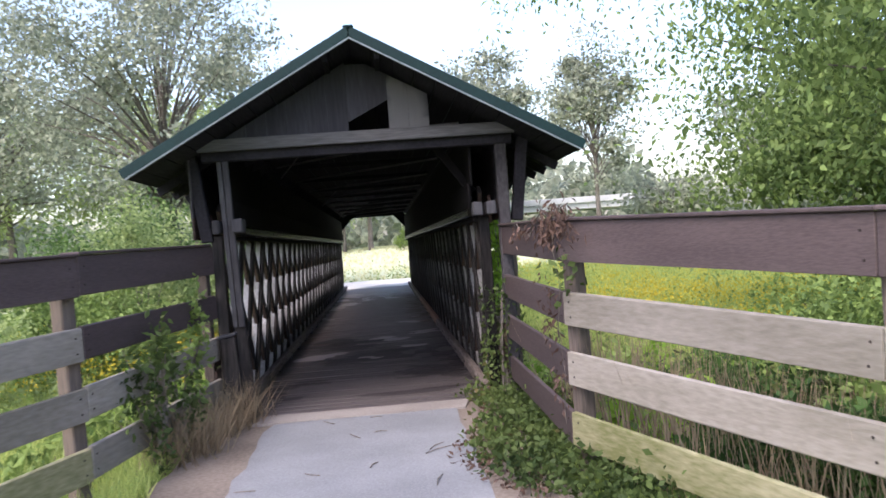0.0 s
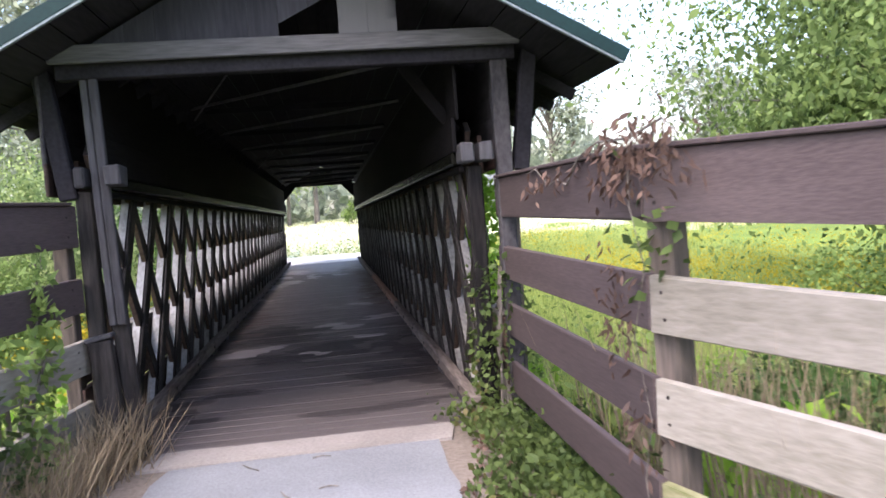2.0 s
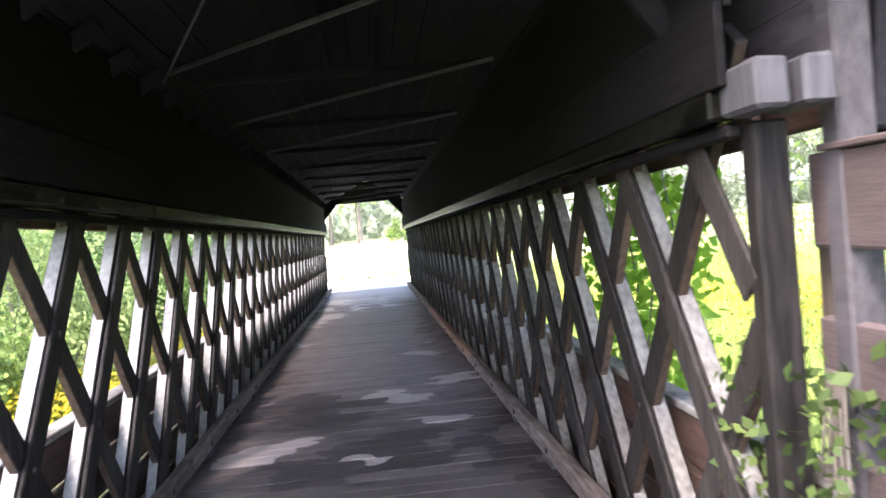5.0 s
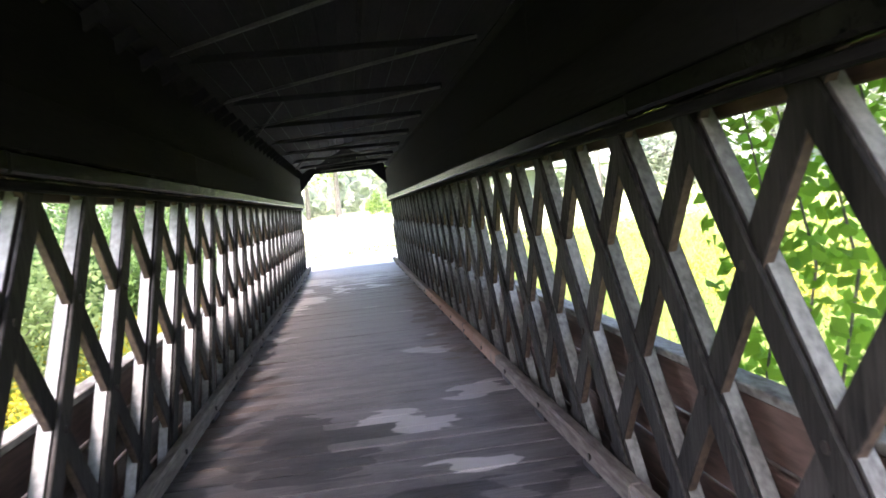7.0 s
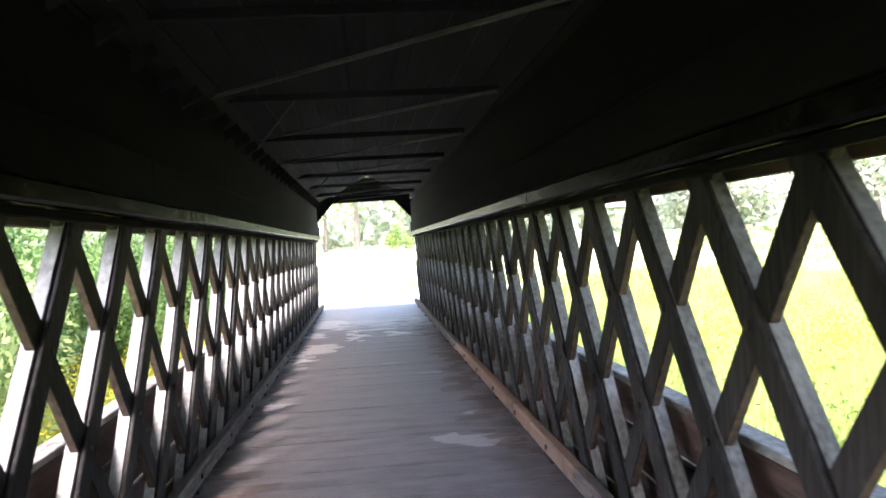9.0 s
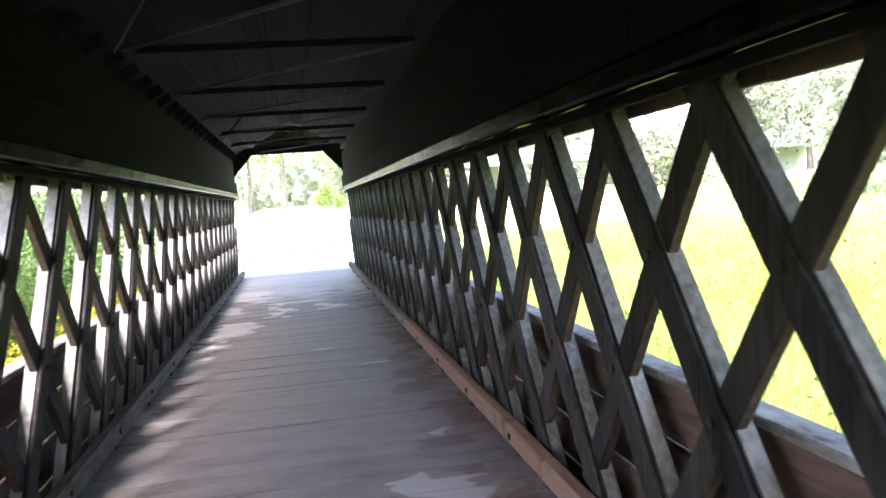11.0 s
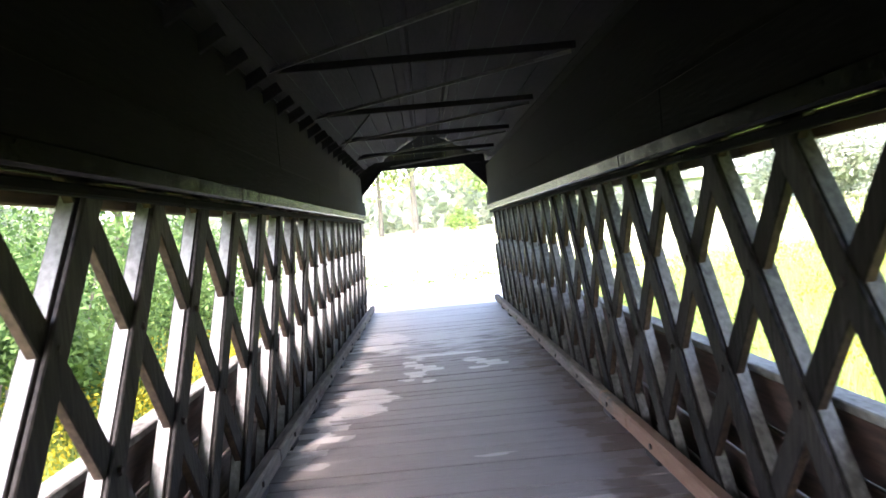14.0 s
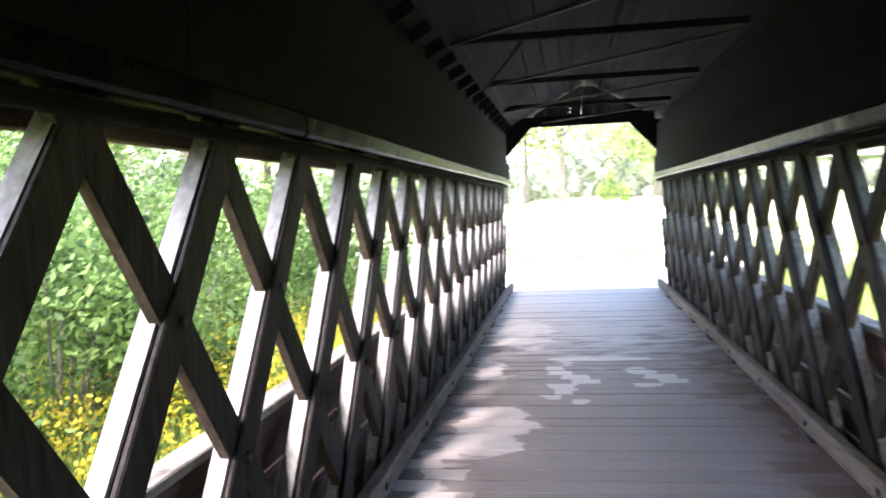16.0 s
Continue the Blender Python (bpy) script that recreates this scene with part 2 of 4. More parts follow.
M_GOLD = foliage("goldenrod", (0.60, 0.45, 0.03), (0.36, 0.33, 0.04))
M_STRAW = foliage("dry_grass", (0.36, 0.29, 0.19), (0.16, 0.12, 0.075), translucent=0.2)
M_DRYLEAF = foliage("dead_leaf", (0.16, 0.10, 0.075), (0.05, 0.032, 0.027), translucent=0.2)


# ---- mesh helpers ----
def mesh_of(name, bm, mat):
    me = bpy.data.meshes.new(name)
    bm.to_mesh(me)
    bm.free()
    for m in (mat if isinstance(mat, (list, tuple)) else [mat]):
        me.materials.append(m)
    return me


def part(name, bm, mat, parent=None, label=""):
    ob = new(name, mesh_of(name, bm, mat))
    ob.parent = parent
    if label:
        ob["label"] = label
    return ob


def share(name, me, parent, m):
    """One more object on the mesh me, at the pose m."""
    ob = new(name, me)
    ob.parent = parent
    ob.matrix_basis = m
    return ob


def empty(name, m=Matrix()):
    ob = new(name)
    ob.matrix_basis = m
    return ob


def box(bm, lo, hi, bevel=0.0, m=None, rough=0.0):
    """A box between two corners with chamfered edges, added to bm."""
    c = [(a + b) / 2 for a, b in zip(lo, hi)]
    s = [b - a for a, b in zip(lo, hi)]
    r = bmesh.ops.create_cube(bm, size=1.0, matrix=Matrix.Translation(c) @ Matrix.Diagonal((*s, 1)))
    vs = r["verts"]
    if bevel:
        es = list({e for v in vs for e in v.link_edges})
        out = bmesh.ops.bevel(bm, geom=es, offset=bevel, segments=1, affect="EDGES")
        vs = list({v for f in out["faces"] for v in f.verts} | {v for v in vs if v.is_valid})
    if rough:
        for v in vs:
            v.co += Vector((random.uniform(-rough, rough), random.uniform(-rough, rough), random.uniform(-rough, rough)))
    if m:
        bmesh.ops.transform(bm, matrix=m, verts=vs)
    return vs


def beam(bm, a, b, w, h, bevel=0.006, up=(0, 0, 1)):
    """A straight timber from a to b, w wide and h high, added to bm."""
    a, b = Vector(a), Vector(b)
    y = (b - a).normalized()
    x = y.cross(Vector(up)).normalized()
    z = x.cross(y)
    m = Matrix((x, y, z)).transposed().to_4x4()
    m.translation = (a + b) / 2
    return box(bm, (-w / 2, -(b - a).length / 2, -h / 2), (w / 2, (b - a).length / 2, h / 2), bevel, m)


def leaves(name, pts, size, mat, parent=None, hang=0.0, seed=1, slim=0.5):
    """One mesh of folded four-cornered leaves at the points; hang turns their tips down."""
    rs = np.random.RandomState(seed)
    pts = np.asarray(pts, dtype=float)
    n = len(pts)
    d = rs.normal(size=(n, 3))
    d[:, 2] = d[:, 2] * (1 - hang) - hang * 1.6
    d /= np.linalg.norm(d, axis=1)[:, None]
    s = np.cross(d, rs.normal(size=(n, 3)))
    s /= np.linalg.norm(s, axis=1)[:, None]
    up = np.cross(d, s)
    ln = size * rs.uniform(0.6, 1.35, n)[:, None]
    v = np.empty((n, 4, 3))
    v[:, 0] = pts
    v[:, 1] = pts + d * ln * 0.45 + s * ln * slim * 0.5 + up * ln * 0.10
    v[:, 2] = pts + d * ln
    v[:, 3] = pts + d * ln * 0.45 - s * ln * slim * 0.5 + up * ln * 0.10
    return quads(name, v, mat, parent)


def quads(name, v, mat, parent=None):
    """One mesh of separate quads, from an array of n x 4 corners."""
    n = len(v)
    me = bpy.data.meshes.new(name)
    me.vertices.add(n * 4)
    me.vertices.foreach_set("co", v.reshape(-1))
    me.loops.add(n * 4)
    me.loops.foreach_set("vertex_index", np.arange(n * 4, dtype=np.int32))
    me.polygons.add(n)
    me.polygons.foreach_set("loop_start", np.arange(0, n * 4, 4, dtype=np.int32))
    me.update(calc_edges=True)
    me.validate()
    me.materials.append(mat)
    ob = new(name, me)
    ob.parent = parent
    ob["kind"] = "stuff"
    return ob


def blades(name, xy, z, height, width, mat, parent=None, lean=0.35, seed=1):
    """Grass: bent tapered blades rising from the points."""
    rs = np.random.RandomState(seed)
    n = len(xy)
    a = rs.uniform(0, 2 * np.pi, n)
    h = height * rs.uniform(0.5, 1.3, n)
    w = width * rs.uniform(0.6, 1.3, n)
    base = np.column_stack((xy, z))
    side = np.column_stack((np.cos(a), np.sin(a), np.zeros(n))) * w[:, None]
    b2 = rs.uniform(0, 2 * np.pi, n)
    tip = np.column_stack((np.cos(b2) * lean * h * rs.uniform(0.2, 1.4, n), np.sin(b2) * lean * h * rs.uniform(0.2, 1.4, n), h))
    v = np.empty((n, 4, 3))
    v[:, 0], v[:, 1] = base - side / 2, base + side / 2
    v[:, 2], v[:, 3] = base + tip + side * 0.08, base + tip * 0.62 - side * 0.35
    return quads(name, v, mat, parent)


def limb(bm, pts, radii, sides=7):
    """A tapered round limb through the points."""
    rings = []
    for i, p in enumerate(pts):
        p = Vector(p)
        d = (Vector(pts[min(i + 1, len(pts) - 1)]) - Vector(pts[max(i - 1, 0)])).normalized()
        x = d.orthogonal().normalized()
        y = d.cross(x)
        rings.append([bm.verts.new(p + (x * math.cos(a) + y * math.sin(a)) * radii[i]) for a in [2 * math.pi * k / sides for k in range(sides)]])
    for r0, r1 in zip(rings, rings[1:]):
        best = min(range(sides), key=lambda k: (r0[0].co - r1[k].co).length)
        for k in range(sides):
            bm.faces.new((r0[k], r0[(k + 1) % sides], r1[(k + 1 + best) % sides], r1[(k + best) % sides]))
    bm.faces.new(rings[-1])


def tree(name, label, at, height, trunk_h, spread, count, size, mat, seed, hang=0.0, clusters=45, puff=0.16, radius=0.25, fork=False, category="tree", lo=0.25):
    """A tree: a tapered trunk with limbs, and a crown of leaves in uneven clumps."""
    rs = np.random.RandomState(seed)
    x, y, z = at
    t = tagged(empty(name, pose(x, y, z)), label, category)
    bm = bmesh.new()
    top = Vector((rs.uniform(-0.3, 0.3), rs.uniform(-0.3, 0.3), height * 0.8))
    trunk = [Vector((0, 0, -0.3)), Vector((0.05, 0, trunk_h * 0.5)), Vector((top.x * 0.3, top.y * 0.3, trunk_h)), top * 0.75 + Vector((0, 0, height * 0.05)), top]
    limb(bm, trunk, [radius * 1.3, radius, radius * 0.85, radius * 0.4, radius * 0.1], 9)
    pts = []
    for c in range(clusters):
        while True:
            q = rs.uniform(-1, 1, 3)
            if 0.35 < np.linalg.norm(q) < 1:
                break
        q = Vector((q[0] * spread, q[1] * spread, height * (lo + (1 - lo) * (q[2] * 0.5 + 0.5))))
        q.z = max(q.z, trunk_h * 0.6)
        r = spread * puff * rs.uniform(0.7, 1.8)
        k = min(0.95, max(0.3, q.z / height * 0.8))
        s = trunk[2].lerp(top, max(0, (k * height - trunk_h) / max(0.1, height - trunk_h)) * 0.8)
        mid = s.lerp(q, 0.5) + Vector((0, 0, spread * 0.08))
        limb(bm, [s, mid, q], [radius * 0.32, radius * 0.16, 0.012], 5)
        m = int(count / clusters * rs.uniform(0.5, 1.5))
        g = rs.normal(size=(m, 3)) * (r, r, r * 0.6)
        if hang:
            g[:, 2] -= np.abs(rs.normal(size=m)) * r * 1.5 * hang
        pts.append(np.array(q) + g)
    part("trunk", bm, M_BARK, t)
    leaves("crown", np.vstack(pts), size, mat, t, hang, seed)
    return t


def bush(name, label, at, rx, ry, h, count, size, mat, seed, lumps=14, category="bush", hang=0.0):
    """A shrub: thin stems and lumpy masses of leaves."""
    rs = np.random.RandomState(seed)
    t = tagged(empty(name, pose(*at)), label, category)
    bm = bmesh.new()
    pts = []
    for k in range(lumps):
        q = np.array((rs.uniform(-1, 1) * rx, rs.uniform(-1, 1) * ry, h * rs.uniform(0.15, 0.95)))
        q[2] *= 1 - 0.35 * (abs(q[0] / rx) + abs(q[1] / ry)) / 2
        limb(bm, [(q[0] * 0.2, q[1] * 0.2, -0.1), (q[0] * 0.5, q[1] * 0.5, q[2] * 0.6), tuple(q)], [0.025, 0.016, 0.005], 5)
        m = int(count / lumps)
        d = rs.normal(size=(m, 3))
        d /= np.linalg.norm(d, axis=1)[:, None]
        d *= (rs.uniform(0, 1, m) ** 0.5)[:, None]
        pts.append(q + d * (rx * 0.42, ry * 0.42, h * 0.25))
    p = np.vstack(pts)
    p[:, 2] = np.maximum(p[:, 2], 0.03)
    part("stem", bm, M_BARK, t)["kind"] = "stuff"
    leaves("leaf_mass", p, size, mat, t, hang, seed)
    return t


# ---- the plan: y runs along the bridge from its near deck edge, z = 0 is the deck ----
LENGTH = 24.05
CURB_L, CURB_R = -1.27, 1.17       # inner faces of the curbs
WALL_L, WALL_R = -1.365, 1.265     # inner faces of the lattice
STEP, SLOPE, CROSS = 0.80, 1.29, 1.285   # lattice spacing, rise over run, height of the middle crossings
PHASE_L, PHASE_R = 0.09, 0.09
PLANK_W = 0.134
LAYERS = ((0.0, 0.022, 1), (0.024, 0.070, -1), (0.026, 0.098, 1))   # face planks, cross planks let in behind them, backing planks: depth from, to, lean
CHORD_LO, CHORD_HI = 1.87, 1.965
SKIRT, SIDING = 0.74, 1.83
CX = 0.08                          # middle of the roof
RIDGE, PITCH, HALF = 3.70, 0.555, 2.13
FRONT, BACK = -0.72, LENGTH + 0.7


def smooth(a, b, x):
    t = np.clip((x - a) / (b - a), 0, 1)
    return t * t * (3 - 2 * t)


def ground_z(x, y):
    """The height of the ground: level with the path, falling away beside the bridge."""
    x, y = np.asarray(x, float), np.asarray(y, float)
    out = smooth(1.5, 3.6, np.abs(x)) * 0.55
    along = smooth(-1.5, 1.5, y) * (1 - smooth(LENGTH - 1.5, LENGTH + 1.5, y))
    z = -0.06 - out * (1 - smooth(LENGTH - 2, LENGTH + 8, y) * 0.7) - along * 0.5 * (1 - 0.4 * smooth(2, 5, np.abs(x)))
    far = smooth(32, 62, y)
    return z + 0.08 * np.sin(x * 0.9 + 1) * np.sin(y * 0.7) * smooth(2.5, 5, np.abs(x)) + far * 1.5


# ---- ground and path ----
near = np.arange(-14, 14.01, 0.5)
xs = np.concatenate(([-900, -400, -200, -110, -70, -45, -30, -20], near, [20, 30, 45, 70, 110, 200, 400, 900]))
ys = np.concatenate(([-900, -400, -150, -70, -40, -25], np.arange(-16, 40.01, 0.5), [45, 55, 70, 100, 150, 300, 600, 1200]))
gx, gy = np.meshgrid(xs, ys)
gz = ground_z(gx, gy)
nx, ny = len(xs), len(ys)
me = bpy.data.meshes.new("ground")
me.from_pydata(np.column_stack((gx.ravel(), gy.ravel(), gz.ravel())).tolist(), [],
               [(r * nx + c, r * nx + c + 1, (r + 1) * nx + c + 1, (r + 1) * nx + c) for r in range(ny - 1) for c in range(nx - 1)])
me.polygons.foreach_set("use_smooth", [True] * len(me.polygons))
me.materials.append(M_SOIL)
tagged(new("ground", me), "green overgrown meadow ground around the wooden bridge", "ground", kind="structure")


def slab(name, outline, z, thick, mat, label, seed):
    """A flat slab with a slightly broken outline."""
    rs = np.random.RandomState(seed)
    bm = bmesh.new()
    pts = []
    for (x0, y0), (x1, y1) in zip(outline, outline[1:] + outline[:1]):
        k = max(1, int(math.hypot(x1 - x0, y1 - y0) / 0.3))
        pts += [(x0 + (x1 - x0) * i / k + rs.uniform(-0.03, 0.03), y0 + (y1 - y0) * i / k + rs.uniform(-0.015, 0.015)) for i in range(k)]
    f = bm.faces.new([bm.verts.new((x, y, z)) for x, y in pts])
    ex = bmesh.ops.extrude_face_region(bm, geom=[f])
    bmesh.ops.translate(bm, verts=[v for v in ex["geom"] if isinstance(v, bmesh.types.BMVert)], vec=(0, 0, -thick))
    bmesh.ops.recalc_face_normals(bm, faces=bm.faces)
    return tagged(part(name, bm, mat), label, "path", kind="structure")


slab("path_margin", [(-1.75, -16), (1.5, -16), (1.35, -0.04), (-1.55, -0.04)], -0.022, 0.2, M_DIRT, "dry dirt and gravel margin along the path", 3)
slab("path", [(-1.02, -16), (0.86, -16), (0.84, -0.42), (-0.95, -0.42)], -0.008, 0.2, M_PATH, "pale grey worn concrete path to the bridge", 4)
slab("path_threshold", [(-1.12, -0.41), (0.95, -0.41), (1.0, -0.015), (-1.15, -0.015)], -0.002, 0.2, M_LIP, "tan concrete threshold at the deck edge", 5)
slab("path_far", [(-1.9, LENGTH + 0.02), (2.0, LENGTH + 0.02), (2.9, LENGTH + 4), (7.5, LENGTH + 6.6), (-6.5, LENGTH + 7.6), (-2.6, LENGTH + 4)], -0.02, 0.25, M_GRAVEL,
     "bright pale gravel path beyond the bridge", 6)

xs2, ys2 = np.arange(-18, 18.1, 2.0), np.arange(LENGTH + 6.2, 76, 2.0)
mx, my = np.meshgrid(xs2, ys2)
me = bpy.data.meshes.new("mown_meadow")
me.from_pydata(np.column_stack((mx.ravel(), my.ravel(), ground_z(mx, my).ravel() + 0.035)).tolist(), [],
               [(r * len(xs2) + c, r * len(xs2) + c + 1, (r + 1) * len(xs2) + c + 1, (r + 1) * len(xs2) + c) for r in range(len(ys2) - 1) for c in range(len(xs2) - 1)])
me.materials.append(M_MOWN)
tagged(new("mown_meadow", me), "pale sunlit short grass beyond the bridge", "ground", kind="structure")

# ---- roof and ceiling ----
bm = bmesh.new()
ymid = (FRONT + BACK) / 2
for s in (-1, 1):
    # boards of the roof's underside
    k = 0
    while k * 0.2 < HALF - 0.02:
        x0, x1 = k * 0.2, min(HALF, k * 0.2 + 0.192)
        a = Vector((CX + s * x0, 0, RIDGE - 0.10 - PITCH * x0))
        b_ = Vector((CX + s * x1, 0, RIDGE - 0.10 - PITCH * x1))
        n_ = Vector((s * PITCH, 0, 1)).normalized() * 0.022
        vs = [bm.verts.new((p.x, yy, p.z)) for yy in (FRONT + 0.03, BACK - 0.03) for p in (a, b_, b_ + n_, a + n_)]
        for q in ((0, 1, 2, 3), (7, 6, 5, 4), (0, 4, 5, 1), (1, 5, 6, 2), (2, 6, 7, 3), (3, 7, 4, 0)):
            bm.faces.new([vs[i] for i in q])
        k += 1
    # rafter tails under the eaves
    y = 0.25
    while y < BACK - 0.2:
        beam(bm, (CX + s * 1.25, y, RIDGE - 0.18 - PITCH * 1.25), (CX + s * (HALF - 0.03), y, RIDGE - 0.18 - PITCH * (HALF - 0.03)), 0.045, 0.09, 0.004)
        y += 0.61
    beam(bm, (CX + s * 0.25, FRONT + 0.1, RIDGE - 0.24), (CX + s * 0.25, BACK - 0.1, RIDGE - 0.24), 0.05, 0.1, 0.004)
# collar ties with corner braces, and diagonal braces between them
ties = [1.7 + 2.5 * k for k in range(9)] + [LENGTH - 0.12]
for y in ties:
    last = y > LENGTH - 1
    beam(bm, (-1.30, y, 2.92 if last else 2.94), (1.20, y, 2.92 if last else 2.94), 0.09 if last else 0.05, 0.17 if last else 0.06, 0.006)
# solid corner gussets at the last tie
for s in (-1, 1):
    tri = [(s * 1.34 - 0.05, 2.26), (s * 0.80 - 0.05, 2.86), (s * 1.34 - 0.05, 2.86)]
    a_ = [bm.verts.new((x, LENGTH - 0.16, z)) for x, z in tri]
    b_ = [bm.verts.new((x, LENGTH - 0.10, z)) for x, z in tri]
    bm.faces.new(a_ if s < 0 else a_[::-1])
    bm.faces.new(b_[::-1] if s < 0 else b_)
    for i in range(3):
        bm.faces.new((a_[i], b_[i], b_[(i + 1) % 3], a_[(i + 1) % 3]))
plain = set(bm.faces)
# braces thinned to pale lines that stand for their lit edges
for k in range(10):
    y = -0.2 + 2.6 * k
    beam(bm, (-1.25, y + 1.28, 2.90), (1.16, max(0.3, y - 1.22), 2.89), 0.022, 0.03, 0.003)
for k in range(3):
    y = 1.6 + 7.5 * k
    beam(bm, (-1.05, y + 1.2, 2.66), (-0.6, y + 0.5, 3.0), 0.012, 0.02, 0.002)
for fc in bm.faces:
    fc.material_index = 0 if fc in plain else 1
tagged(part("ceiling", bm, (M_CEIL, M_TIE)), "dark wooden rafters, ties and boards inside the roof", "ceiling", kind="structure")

roof = tagged(empty("roof"), "dark green ribbed metal gable roof with grey edge", "roof", kind="structure")
for s in (-1, 1):
    bm = bmesh.new()
    a = Vector((CX, ymid, RIDGE))
    b_ = Vector((CX + s * (HALF + 0.03), ymid, RIDGE - PITCH * (HALF + 0.03)))
    beam(bm, a, b_, BACK - FRONT, 0.03, 0.0)
    y = FRONT + 0.15
    while y < BACK:
        up = Vector((s * PITCH, 0, 1)).normalized() * 0.02
        beam(bm, (a.x + up.x, y, a.z + up.z), (b_.x + up.x, y, b_.z + up.z), 0.03, 0.02, 0.0)
        y += 0.3
    part("roof_sheet", bm, M_ROOF, roof)
    for yy, d in ((FRONT, -1), (BACK, 1)):
        bm = bmesh.new()
        beam(bm, (CX, yy + d * 0.012, RIDGE - 0.045), (CX + s * (HALF + 0.03), yy + d * 0.012, RIDGE - 0.045 - PITCH * (HALF + 0.03)), 0.03, 0.09, 0.004)
        part("rake_trim", bm, M_ROOF, roof)
        bm = bmesh.new()
        beam(bm, (CX, yy + d * 0.008, RIDGE - 0.103), (CX + s * HALF, yy + d * 0.008, RIDGE - 0.103 - PITCH * HALF), 0.028, 0.018, 0.003)
        part("drip_edge", bm, M_DRIP, roof, "thin pale grey metal edge")
bm = bmesh.new()
beam(bm, (CX, FRONT - 0.02, RIDGE + 0.005), (CX, BACK + 0.02, RIDGE + 0.005), 0.10, 0.03, 0.012)
part("ridge_cap", bm, M_ROOF, roof)

# gables: upright boards over a tie board, with corner braces and posts
for yy, d, nm in ((-0.10, -1, "wall_gable_front"), (LENGTH - 0.02, 1, "wall_gable_back")):
    g = tagged(empty(nm), "dark upright boards of the bridge gable", "gable", kind="structure")
    x = CX - 1.72
    while x < CX + 1.72:
        x1 = min(x + 0.205, CX + 1.73)
        bm = bmesh.new()
        dy = random.uniform(0, 0.006)
        zt = [RIDGE - 0.14 - PITCH * abs(v - CX) for v in (x + 0.001, x1 - 0.001)]
        if x < CX < x1:
            zt = [min(zt)] * 2
        lo = 2.72 if d < 0 else 2.99
        lows = [lo, lo]
        if d < 0 and -0.1 < x < 0.25:
            lows = [2.86 + 0.5 * (v + 0.1) for v in (x, x1)]          # boards broken off beside the pale ones
        if d < 0 and x > 0.80:
            lows = [3.00, 2.97]
        lo = max(lows)
        if min(zt) > lo + 0.04:
            vs = [bm.verts.new(p) for p in ((x + 0.001, yy + dy, lows[0]), (x1 - 0.001, yy + dy, lows[1]), (x1 - 0.001, yy + dy, max(zt[1], lo + 0.02)), (x + 0.001, yy + dy, max(zt[0], lo + 0.02)))]
            f = bm.faces.new(vs)
            ex = bmesh.ops.extrude_face_region(bm, geom=[f])
            bmesh.ops.translate(bm, verts=[v for v in ex["geom"] if isinstance(v, bmesh.types.BMVert)], vec=(0, 0.022, 0))
            bmesh.ops.recalc_face_normals(bm, faces=bm.faces)
            part("board", bm, M_GABLE, g)
        else:
            bm.free()
        x += 0.205
    bm = bmesh.new()
    if d < 0:
        box(bm, (CX - 1.60, yy - 0.045, 2.695), (CX + 1.60, yy - 0.003, 2.815), 0.006)
        part("tie_board", bm, M_TIE, g, "weathered grey tie board")
        bm = bmesh.new()
        box(bm, (CX - 1.58, yy + 0.03, 2.60), (CX + 1.58, yy + 0.14, 2.74), 0.008)
        part("tie_beam", bm, M_CEIL, g)
        bm = bmesh.new()
        beam(bm, (CX + 1.20, yy + 0.6, 2.15), (CX + 0.80, yy + 0.6, 2.70), 0.05, 0.09, 0.006)
        part("corner_brace", bm, M_SHADE, g)
    for s in (-1, 1):
        if d > 0:
            bm = bmesh.new()
            beam(bm, (s * 1.52, yy - 0.10, -0.3), (s * 1.52, yy - 0.10, 2.9), 0.095, 0.095, 0.01, (0, 1, 0))
            part("corner_post", bm, M_DARK, g)
        elif s > 0:
            bm = bmesh.new()
            beam(bm, (1.52, 0.0, -0.3), (1.54, 0.0, 2.70), 0.12, 0.095, 0.01, (0, 1, 0))
            part("corner_post", bm, M_DARK, g)
        else:
            # a pair of boards over a dark leaning foot
            for x, w_, y in ((-1.335, 0.05, -0.02), (-1.272, 0.062, -0.035)):
                bm = bmesh.new()
                beam(bm, (x + 0.045, y + 0.03, 0.92), (x, y, 2.70), w_, 0.05, 0.008, (0, 1, 0))
                part("corner_post", bm, M_PORTAL, g, "weathered grey portal board")
            bm = bmesh.new()
            beam(bm, (-1.205, 0.10, -0.06), (-1.275, 0.045, 1.32), 0.11, 0.07, 0.01, (0, 1, 0))
            part("post_foot", bm, M_LATTICE, g)
        bm = bmesh.new()
        x = CX + s * 1.72
        beam(bm, (x - s * 0.13, yy + 0.16 * -d, 1.80), (x, yy + 0.16 * -d, 2.76), 0.12, 0.10, 0.01, (0, 1, 0))
        part("siding_post", bm, M_CEIL, g)
        if d < 0:
            # pale sawn ends of the chord timbers beside the post
            for x0, x1 in ((1.13, 1.235), (1.36, 1.43)) if s < 0 else ((1.20, 1.30), (1.34, 1.44)):
                bm = bmesh.new()
                box(bm, (min(s * x0, s * x1), -0.12, 1.875), (max(s * x0, s * x1), 0.115, 2.015), 0.012, rough=0.004)
                part("chord_end", bm, M_PORTAL, g, "grey sawn chord end")

# ---- lattice walls ----
bm = bmesh.new()
bmesh.ops.create_cone(bm, cap_ends=True, segments=6, radius1=0.022, radius2=0.017, depth=0.014, matrix=Matrix.Rotation(radians(90), 4, "Y"))
bolt_mesh = mesh_of("bolt", bm, M_BOLT)
ANG = math.atan(SLOPE)


